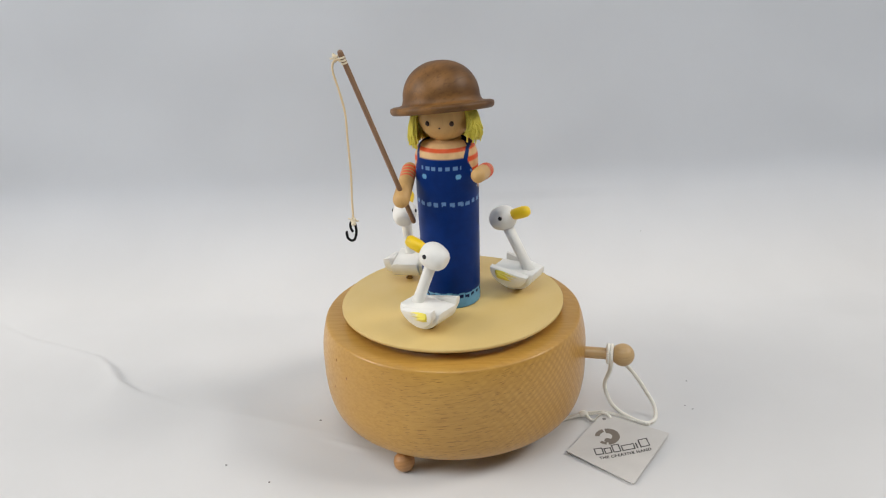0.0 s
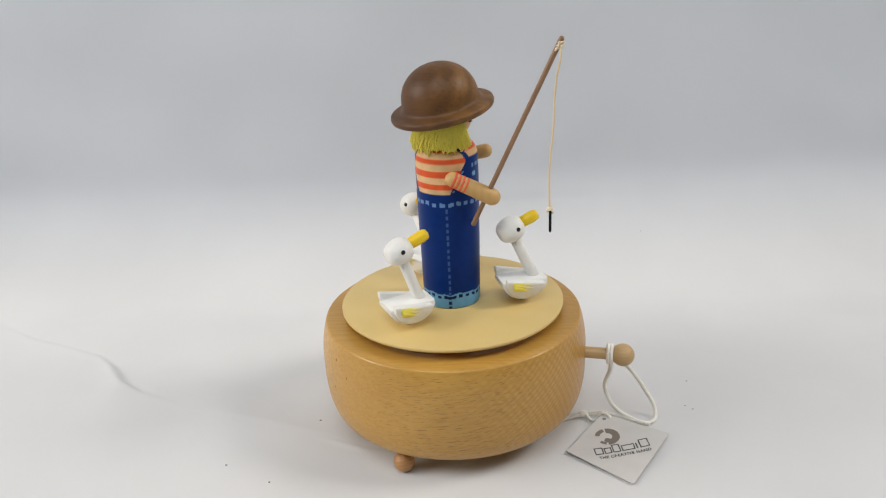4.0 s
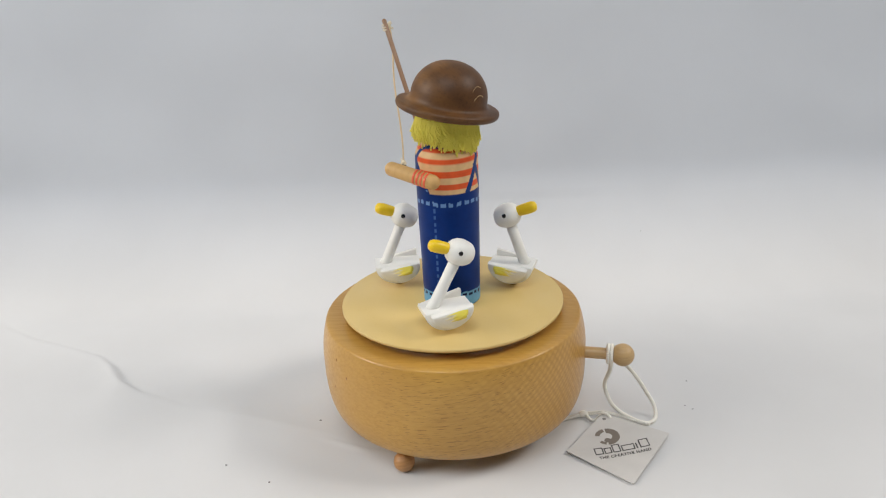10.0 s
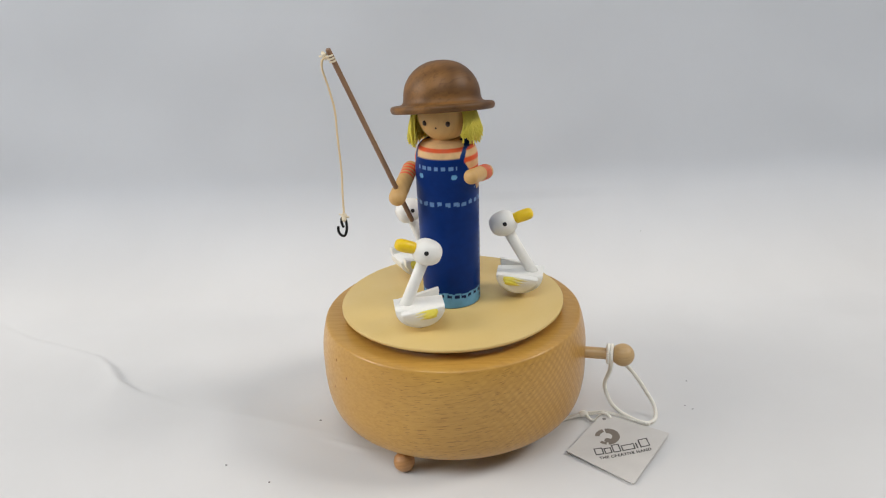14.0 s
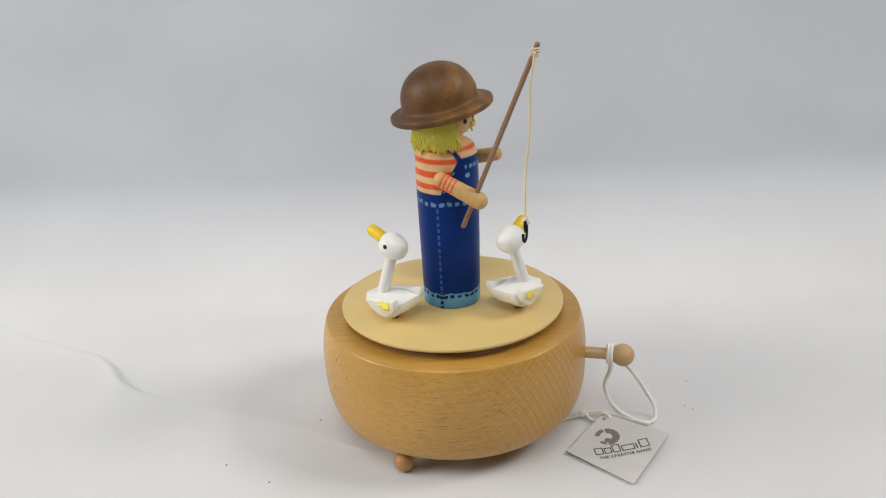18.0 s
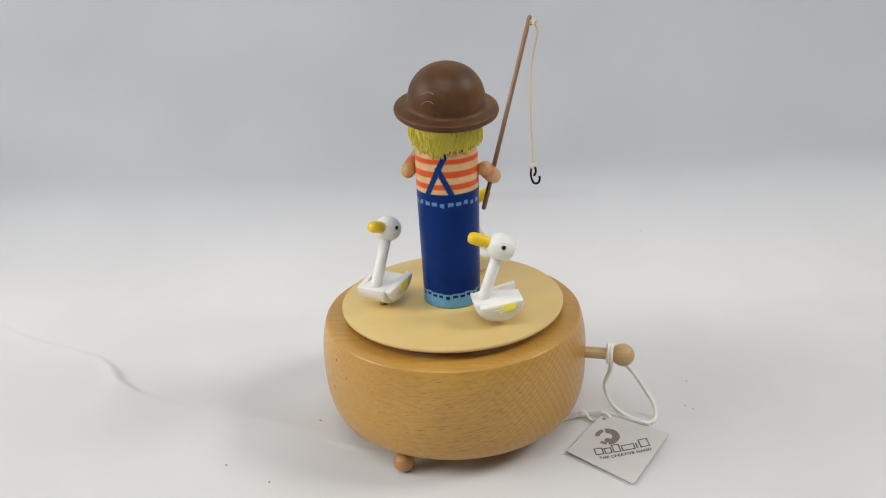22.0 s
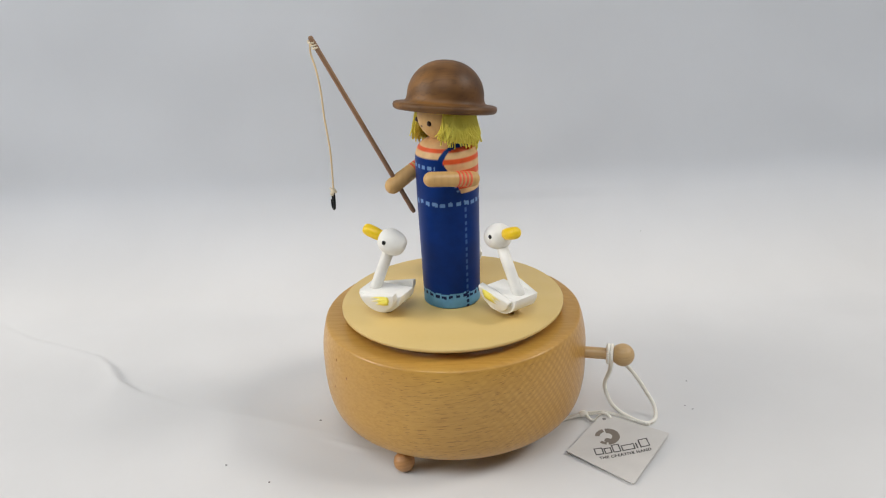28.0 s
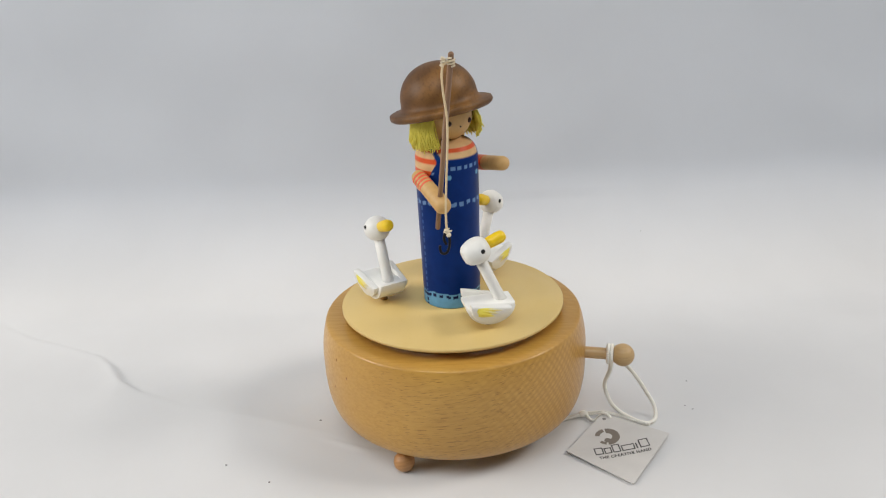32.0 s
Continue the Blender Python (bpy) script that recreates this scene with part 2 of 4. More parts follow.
def capsule(bm, p0, p1, r0, r1, seg=24, index=0, steps=6):
    """A dowel with round ends, whose tips are at p0 and p1."""
    n = (Vector(p1) - Vector(p0)).length
    prof = [(r0 * math.sin(a), r0 - r0 * math.cos(a)) for a in [i * math.pi / 2 / steps for i in range(steps + 1)]]
    prof += [(r1 * math.cos(a), n - r1 + r1 * math.sin(a)) for a in [i * math.pi / 2 / steps for i in range(steps + 1)]]
    return lathe(bm, prof, seg, along(p0, p1), index)


def ball(bm, c, r, seg=32, index=0, scale=(1, 1, 1), turn=None):
    prof = [(r * math.sin(a), -r * math.cos(a)) for a in [i * math.pi / 16 for i in range(17)]]
    m = Matrix.Translation(c) @ (turn or Matrix()) @ Matrix.Diagonal((*scale, 1))
    return lathe(bm, prof, seg, m, index)


def smooth_path(points, n=8):
    """A Catmull-Rom curve through points."""
    ps = [Vector(q) for q in points]
    ps = [2 * ps[0] - ps[1], *ps, 2 * ps[-1] - ps[-2]]
    out = []
    for a, b, c, d in zip(ps, ps[1:], ps[2:], ps[3:]):
        for i in range(n):
            t = i / n
            out.append(0.5 * ((2 * b) + (c - a) * t + (2 * a - 5 * b + 4 * c - d) * t * t + (3 * b - a - 3 * c + d) * t ** 3))
    out.append(ps[-2])
    return out


def tube(bm, pts, radius, seg=10, index=0):
    pts = [Vector(q) for q in pts]
    up = Vector((0.3, 0.2, 1)).normalized()
    rings = []
    for i, q in enumerate(pts):
        d = (pts[min(i + 1, len(pts) - 1)] - pts[max(i - 1, 0)]).normalized()
        u = up - d * up.dot(d)
        if u.length < 1e-3:
            u = Vector((1, 0, 0)) - d * d.x
        u.normalize()
        up = u
        w = d.cross(u)
        r = radius(i / (len(pts) - 1)) if callable(radius) else radius
        rings.append([bm.verts.new(q + r * (math.cos(k * math.tau / seg) * u + math.sin(k * math.tau / seg) * w)) for k in range(seg)])
    for a, b in zip(rings, rings[1:]):
        for k in range(seg):
            f = bm.faces.new((a[k], a[(k + 1) % seg], b[(k + 1) % seg], b[k]))
            f.material_index = index
    bm.faces.new(rings[0][::-1]).material_index = index
    bm.faces.new(rings[-1]).material_index = index


def plate(bm, outline, thick, m=None, index=0, bevel=0.0, segments=2):
    """A flat shape in the xz plane, thick along y, with rounded edges."""
    m = m or Matrix()
    a = [bm.verts.new((x, -thick / 2, z)) for x, z in outline]
    b = [bm.verts.new((x, thick / 2, z)) for x, z in outline]
    n = len(outline)
    faces = [bm.faces.new(a), bm.faces.new(b[::-1])]
    for i in range(n):
        faces.append(bm.faces.new((a[i], b[i], b[(i + 1) % n], a[(i + 1) % n])))
    for f in faces:
        f.material_index = index
    verts = a + b
    if bevel:
        edges = {e for f in faces[:2] for e in f.edges}
        got = bmesh.ops.bevel(bm, geom=list(edges), offset=bevel, segments=segments, profile=0.5, affect="EDGES")
        verts = [v for v in verts if v.is_valid] + got["verts"]
    for v in set(verts):
        v.co = m @ v.co
    return faces


def rope(bm, pts, r, pitch=0.0018):
    """Two yarns twisted round one another along a dense path."""
    pts = [Vector(q) for q in pts]
    run = [0.0]
    for a, b in zip(pts, pts[1:]):
        run.append(run[-1] + (b - a).length)
    n = max(8, int(run[-1] / 0.0003))
    dense, j = [], 0
    for i in range(n + 1):
        d = run[-1] * i / n
        while j < len(pts) - 2 and run[j + 1] < d:
            j += 1
        t = (d - run[j]) / max(1e-9, run[j + 1] - run[j])
        dense.append((pts[j].lerp(pts[j + 1], min(1, t)), d))
    up = Vector((0.3, 0.2, 1)).normalized()
    lines = ([], [])
    for i, (q, d) in enumerate(dense):
        e = (dense[min(i + 1, n)][0] - dense[max(i - 1, 0)][0]).normalized()
        up = (up - e * up.dot(e)).normalized()
        w = e.cross(up)
        a = d / pitch * math.tau
        for k in (0, 1):
            lines[k].append(q + (up * math.cos(a + k * math.pi) + w * math.sin(a + k * math.pi)) * r * 0.5)
    for line in lines:
        tube(bm, line, r * 0.62, 6)


# ---- setting ----
def crease(x, y):
    """The edge of an overlapping layer of cloth, as a low uneven step."""
    line = ((-0.60, 0.34), (-0.40, 0.215), (-0.276, 0.1165), (-0.246, 0.094), (-0.216, 0.078), (-0.196, 0.067), (-0.1854, 0.0543), (-0.175, 0.0376),
            (-0.161, 0.0265), (-0.137, 0.013), (-0.106, -0.001), (-0.077, -0.0125), (-0.02, -0.03))
    if not line[0][0] <= x <= line[-1][0]:
        return 0.0
    for (x0, y0), (x1, y1) in zip(line, line[1:]):
        if x0 <= x <= x1:
            d = y - (y0 + (y1 - y0) * (x - x0) / (x1 - x0))
            break
    fade = min(1.0, max(0.0, (-0.125 - x) / 0.04))
    tall = 0.0008 + 0.0030 * math.exp(-((x + 0.180) / 0.012) ** 2)
    front = 1 / (1 + math.exp(min(50.0, d / 0.00045)))
    step = fade * tall * front * math.exp(min(0.0, d) / 0.013)
    # towards the bowl the edge swells into a low fold that falls away behind
    swell = min(1.0, max(0.0, (x + 0.145) / 0.045)) * min(1.0, max(0.0, (-0.036 - x) / 0.05))
    swell = swell * swell * (3 - 2 * swell)
    side = math.exp(-(d / 0.055) ** 2) if d < 0 else max(0.0, 1 - d / 0.032) ** 1.6
    return step + 0.0044 * swell * side


def cloth_height(x, y):
    n = noise.noise(Vector((x * 5.0, y * 7.0, 0.3))) * 0.0019
    n += noise.noise(Vector((x * 14.0 + 3 * y, y * 22.0, 1.7))) * 0.0009
    n += noise.noise(Vector((x * 4.0 + 5.0, y * 18.0 + 2.0 * x, 4.1))) * 0.0017
    n += noise.noise(Vector((x * 34.0 + 12 * y, y * 48.0 - 9 * x, 7.3))) * 0.00020
    near = math.exp(-((x - 0.02) ** 2 + (y + 0.01) ** 2) / 0.011)
    n *= 1 - near
    n += 0.0014 * math.exp(-((y - 0.03 - 0.18 * (x + 0.1)) / 0.012) ** 2) * math.exp(-((x + 0.12) / 0.06) ** 2)
    # a short fold that runs under the bowl beside the front foot
    s = (x + 0.062) / 0.035
    if -0.4 < s < 1.4:
        n += 0.0004 * math.exp(-((y + 0.0215 + 0.013 * s) / 0.0016) ** 2) * math.exp(-((s - 0.5) / 0.5) ** 4)
    return n + crease(x, y)


def build_backdrop():
    """A white cloth that lies on the table and sweeps up behind."""
    start, rad = 0.112, 0.072
    ys = [-0.9, -0.6, -0.4, -0.3] + [-0.24 + 0.005 * i for i in range(38)] + [-0.05 + 0.0009 * i for i in range(217)]
    arc = [("a", a) for a in np.linspace(0, math.pi / 2 - 0.06, 40)][1:]
    xs = [-1.3, -1.0, -0.8, -0.65] + [-0.55 + 0.006 * i for i in range(37)] + [-0.33 + 0.0019 * i for i in range(163)] + [-0.018 + 0.006 * i for i in range(95)] + [0.65, 0.8, 1.0, 1.3]
    rows = []
    for y in ys:
        if y < start:
            rows.append((y, 0.0, 0.0, y))
    for _, a in arc:
        rows.append((start + rad * math.sin(a), rad - rad * math.cos(a), a, start + rad * a))
    a = arc[-1][1]
    for i in range(1, 60):
        d = 0.012 * i
        rows.append((rows[-1][0] + 0.012 * math.cos(a), rows[-1][1] + 0.012 * math.sin(a), a, start + rad * a + d))
    verts, faces = [], []
    for y, z, a, s in rows:
        for x in xs:
            h = cloth_height(x, s) * (1.0 if s < 0.2 else 1.3)
            verts.append((x, y - h * math.sin(a), z + h * math.cos(a)))
    n = len(xs)
    for i in range(len(rows) - 1):
        for j in range(n - 1):
            faces.append((i * n + j, i * n + j + 1, (i + 1) * n + j + 1, (i + 1) * n + j))
    me = bpy.data.meshes.new("backdrop")
    me.from_pydata(verts, [], faces)
    me.polygons.foreach_set("use_smooth", [True] * len(me.polygons))
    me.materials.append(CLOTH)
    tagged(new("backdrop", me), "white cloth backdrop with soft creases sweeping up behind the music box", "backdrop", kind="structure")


def slab(name, lo, hi, mat, label):
    bm = bmesh.new()
    bmesh.ops.create_cube(bm, size=1.0)
    for v in bm.verts:
        v.co = [lo[i] + (hi[i] - lo[i]) * (v.co[i] + 0.5) for i in range(3)]
    tagged(new(name, finish(bm, name, mat)), label, kind="structure")


def build_room():
    slab("floor", (-2.7, -2.7, -0.06), (2.7, 2.7, -0.03), WALL_PAINT, "plain grey floor")
    slab("ceiling", (-2.7, -2.7, 2.70), (2.7, 2.7, 2.75), WALL_PAINT, "plain pale ceiling")
    slab("wall_north", (-2.7, 2.7, -0.06), (2.7, 2.75, 2.75), WALL_PAINT, "plain pale wall")
    slab("wall_south", (-2.7, -2.75, -0.06), (2.7, -2.7, 2.75), WALL_PAINT, "plain pale wall")
    slab("wall_east", (2.7, -2.75, -0.06), (2.75, 2.75, 2.75), WALL_PAINT, "plain pale wall")
    slab("wall_west", (-2.75, -2.75, -0.06), (-2.7, 2.75, 2.75), WALL_PAINT, "plain pale wall")


# ---- music box ----
def build_music_box():
    box = thing("music_box", "turned beech music box with round feet and winding key", "music box", pose(0, 0, TOP))
    bm = bmesh.new()
    top, mid, low = -0.0055, -0.0216, -0.0512
    prof = [(0.0, low)]
    prof += [(0.0440, low)]
    for i in range(25):
        s = 1 - (i / 24)
        s = math.sin(s * math.pi / 2)
        prof.append((0.0484 + 0.0119 * (1 - s ** 2.95) ** (1 / 2.95), mid + (low - mid) * s))
    for i in range(1, 9):
        s = i / 8
        prof.append((0.0603 - 0.0024 * s * s, mid + (top - 0.0008 - mid) * s))
    prof += [(0.0577, top - 0.0004), (0.0573, top - 0.0001), (0.0568, top), (0.0505, top), (0.0440, top), (0.0432, top - 0.0006), (0.0430, top - 0.0040), (0.0, top - 0.0040)]
    lathe(bm, prof, 160)
    part("body", bm, BEECH, box, "honey beech bowl with flecked grain")
    for x, y, z, tall in ((-0.0509, -0.0309, -0.0131, 1.7), (-0.0463, -0.0385, -0.0180, 1.0), (-0.0525, -0.0295, -0.0267, 1.2)):
        bm = bmesh.new()
        ball(bm, (x, y, z), 0.0006, 10, 0, (0.55, 0.35, tall), Euler((0, 0.25, math.atan2(y, x) + math.pi / 2)).to_matrix().to_4x4())
        part("nick", bm, FOOT_WOOD, box, "small dark nick in the wood")
    for k in range(3):
        a = radians(-117.7 + 120 * k)
        bm = bmesh.new()
        c = Vector((0.0511 * math.cos(a), 0.0511 * math.sin(a), -0.0605 + 0.0046))
        ball(bm, c, 0.0046)
        part("foot", bm, FOOT_WOOD, box, "small reddish wooden ball foot")
    a = radians(-14.0)
    d = Vector((math.cos(a), math.sin(a), 0))
    h = Vector((0, 0, -0.0232))
    bm = bmesh.new()
    capsule(bm, d * 0.052 + h, d * 0.0790 + h, 0.0026, 0.0026)
    key = part("winding_key", bm, PEG_WOOD, box, "beech winding peg")
    bm = bmesh.new()
    ball(bm, d * 0.0769 + h, 0.0051)
    part("knob", bm, PEG_WOOD, key, "round beech knob")
    bm = bmesh.new()
    lathe(bm, [(0.0, -0.0100), (0.006, -0.0100), (0.006, -0.0016), (0.0497, -0.0016), (0.0500, -0.0013), (0.0500, -0.0003), (0.0497, 0.0), (0.0, 0.0)], 160)
    return box, part("turntable", bm, PLATE, box, "pale yellow plywood disc")


# ---- doll ----
FRONT = 31.5


def doll_colour(phi, z):
    """Painted clothes: phi is the angle from the front in degrees, z the height."""
    blue, light, dark = (0.0008, 0.025, 0.160), (0.15, 0.38, 0.62), (0.006, 0.012, 0.07)
    cream, red = (0.74, 0.48, 0.24), (0.72, 0.105, 0.030)
    pale = (0.145, 0.275, 0.52)
    side = abs(phi)
    back = 180 - side
    if z < 0.0535:
        over = True
    elif z < 0.0685:
        over = side < 46 + 40 * ((0.0685 - z) / 0.0155) ** 0.8
    else:
        over = False
    wob = 0.00028 * math.sin(radians(phi) * 5 + 1.0) + 0.00018 * math.sin(radians(phi) * 13)

    def dash(u, period, fill):
        k = math.floor(u / period)
        return (u / period) % 1.0 < fill * (0.85 + 0.3 * math.sin(k * 2.4) ** 2)
    if over:
        if z < 0.0072 + wob:
            if abs(z - 0.0058 - wob) < 0.0007 and dash(phi + 4, 14.4, 0.62):
                return dark
            if abs(side - 93) < 3 and dash(z, 0.0022, 0.6):
                return dark
            return light
        if abs(z - 0.0488 - wob) < 0.00085 and dash(phi, 15.0, 0.62):
            return pale
        if abs(z - 0.0646) < 0.0008 and side < 39 and dash(phi + 3, 13.0, 0.6):
            return pale
        if abs(side - 93) < 2.6 and z < 0.048 and dash(z, 0.0030, 0.6):
            return (0.045, 0.11, 0.31)
        if abs(side - (42 + 40 * ((0.0685 - min(z, 0.0685)) / 0.0155) ** 0.8)) < 2.5 and 0.054 < z < 0.063 and dash(z, 0.0028, 0.55):
            return pale
        if ((side - 33) * 0.000223) ** 2 + (z - 0.0607) ** 2 < 0.0012 ** 2:
            return light
        return blue
    rise = min(0.93, max(0.0, (z - 0.0660) / 0.0076))
    thin = 0.0070 + 0.0065 * max(0.0, 1 - ((z - 0.066) / 0.0082) ** 2) ** 0.45 if z > 0.066 else 0.0135
    if 0.066 < z < 0.0728 and abs(side - 46 + 11 * math.log(1 - rise)) < 5.4 * 0.0135 / thin:
        return (0.006, 0.040, 0.18)
    if 66 < side < 140 and abs(z - 0.0736 + 0.0076 * math.exp(-(side - 46) / 11)) < 0.0010:
        return (0.006, 0.040, 0.18)
    if z > 0.0535:
        lean = 22 * (0.064 - z) / 0.0105
        signed = back if phi > 0 else -back
        if abs(signed - lean) < 6.0 or (abs(signed + lean) < 6.0 and z < 0.0648):
            return (0.006, 0.038, 0.17)
    if z > 0.0694:
        return red if 0.0708 < z < 0.0726 else cream
    if abs(((z - 0.0566 + 0.00265) % 0.0053) - 0.00265) < 0.00125:
        return red
    return cream


def build_doll(at):
    bm = bmesh.new()
    layer = bm.loops.layers.float_color.new("paint")
    seg = 320
    # clothes
    prof = [(0.0, 0.0), (0.0122, 0.0), (0.0126, 0.0003)]
    z = 0.0007
    while z < 0.0660:
        prof.append((0.0127 + 0.0008 * min(1.0, z / 0.05), z))
        z += 0.0004
    for i in range(1, 19):
        a = i / 18 * math.pi / 2
        prof.append((0.0070 + 0.0065 * math.cos(a) ** 0.9, 0.0660 + 0.0082 * math.sin(a)))
    prof += [(0.0064, 0.0746), (0.0050, 0.0750), (0.0, 0.0750)]
    faces = lathe(bm, prof, seg)
    for f in faces:
        for loop in f.loops:
            x, y, h = loop.vert.co
            phi = (DEG(math.atan2(y, x)) - FRONT + 180) % 360 - 180
            loop[layer] = (*doll_colour(phi, h), 1)
    # head and face
    a = radians(FRONT)
    mid = Vector((0.0004 * math.cos(a), 0.0004 * math.sin(a), 0.0848))
    ball(bm, mid, 0.0113, 48, 1)
    for side in (-27, 27):
        b = radians(FRONT + side)
        h = 0.0830
        r = math.sqrt(0.0113 ** 2 - (h - 0.0848) ** 2) - 0.0001
        ball(bm, mid + Vector((r * math.cos(b), r * math.sin(b), h - 0.0848)), 0.00100, 12, 4, (1, 1, 1.15))
    ball(bm, mid + Vector((0.01068 * math.cos(a), 0.01068 * math.sin(a), -0.0036)), 0.0004, 8, 4)
    # arms with striped cuffs
    arms = (((0.0080, -0.0138, 0.0622), (0.0268, -0.0022, 0.0510)), ((-0.0135, 0.0114, 0.0593), (0.0084, 0.0248, 0.0640)))
    for k, (p0, p1) in enumerate(arms):
        p0, p1 = Vector(p0), Vector(p1)
        capsule(bm, p0, p1, 0.0032, 0.0036 if k == 0 else 0.0031, 24, 1)
        d = (p1 - p0).normalized()
        for j in range(4):
            lathe(bm, [(0.00325, 0.0), (0.00335, 0.0001), (0.00335, 0.0010), (0.00325, 0.0011)], 24, along(p0 + d * (0.0032 + 0.0017 * k + 0.0018 * j), p1), 5, False, False)
    # hat
    lean = Vector((-0.0989, -0.1667, 1)).normalized()
    m = Matrix.Translation((-0.0002, -0.0014, 0.0875)) @ lean.to_track_quat("Z", "Y").to_matrix().to_4x4()
    brim = [(0.0, 0.0004), (0.0120, 0.0002), (0.0192, -0.0017), (0.0209, -0.0019), (0.0217, -0.0013), (0.0220, -0.0002), (0.0217, 0.0009), (0.0207, 0.0013), (0.0185, 0.0014), (0.0170, 0.0019), (0.0165, 0.0028), (0.0162, 0.0042)]
    for i in range(1, 17):
        t = i / 16 * math.pi / 2
        brim.append((0.0162 * math.cos(t) ** 0.92 if i < 16 else 0.0, 0.0042 + 0.0150 * math.sin(t)))
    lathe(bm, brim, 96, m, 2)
    for turn, rise in ((229, 13), (227, 27)):
        marks = []
        for k in range(13):
            b, c = radians(turn + (k - 6) * 1.7), radians(rise + 4 - 0.14 * (k - 6) ** 2 + 0.4 * (k - 6))
            marks.append(m @ Vector((0.0163 * math.cos(c) ** 0.92 * math.cos(b), 0.0163 * math.cos(c) ** 0.92 * math.sin(b), 0.0042 + 0.0151 * math.sin(c))))
        tube(bm, marks, 0.00012, 5, 6)
    # hair
    rnd = random.Random(7)
    for i in range(3600):
        phi = rnd.uniform(58, 302)
        away = abs(phi - 180)
        b = radians(FRONT + phi)
        out = Vector((math.cos(b), math.sin(b), 0))
        side = Vector((-math.sin(b), math.cos(b), 0))
        depth = rnd.random()
        clump = noise.noise(Vector((phi * 0.05, 3.1, depth)))
        r0 = 0.0112 + 0.0009 * depth
        r1 = 0.0124 + 0.0010 * depth + 0.0017 * min(1.0, max(0.0, (away - 35) / 60)) * (0.4 + 0.6 * depth)
        low = float(np.interp(phi, (58, 95, 125, 172, 205, 250, 302), (0.0774, 0.0770, 0.0744, 0.0716, 0.0736, 0.0744, 0.0742)))
        low += rnd.gauss(0, 0.0011) + 0.0022 * clump + 0.0010 * depth
        if rnd.random() < 0.05:
            low -= 0.0022
        sway = rnd.gauss(0, 0.0011) + 0.0012 * clump
        q0 = out * r0 + Vector((0, 0, 0.0890))
        q1 = out * (r0 + 0.6 * (r1 - r0) + 0.0004) + side * sway * 0.4 + Vector((0, 0, 0.0840))
        q2 = out * (r0 + 1.05 * (r1 - r0)) + side * sway + Vector((0, 0, 0.5 * (0.0840 + low)))
        q3 = out * (r1 + rnd.gauss(0, 0.0005)) + side * (sway * 1.7 + rnd.gauss(0, 0.0006)) + Vector((0, 0, low))
        tube(bm, [q0, q1, q2, q3], 0.00027, 5, 3)
    steps = 40
    rings = [[bm.verts.new((r * math.cos(radians(FRONT + 60 + 240 * k / steps)), r * math.sin(radians(FRONT + 60 + 240 * k / steps)), z)) for k in range(steps + 1)] for r, z in ((0.0112, 0.0885), (0.0116, 0.0840), (0.0119, 0.0800), (0.0121, 0.0770))]
    for r0, r1 in zip(rings, rings[1:]):
        for k in range(steps):
            bm.faces.new((r0[k], r1[k], r1[k + 1], r0[k + 1])).material_index = 3
    # a low knob under the neck keeps the head on the body
    lathe(bm, [(0.0050, 0.0740), (0.0050, 0.0770)], 32, None, 1)
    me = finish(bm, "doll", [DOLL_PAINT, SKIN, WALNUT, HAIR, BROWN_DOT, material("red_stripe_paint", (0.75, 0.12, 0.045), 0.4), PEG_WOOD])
    ob = new("doll", me)
    ob.matrix_basis = at
    return tagged(ob, "wooden doll in blue dungarees, striped shirt and brown bowler hat", "doll")


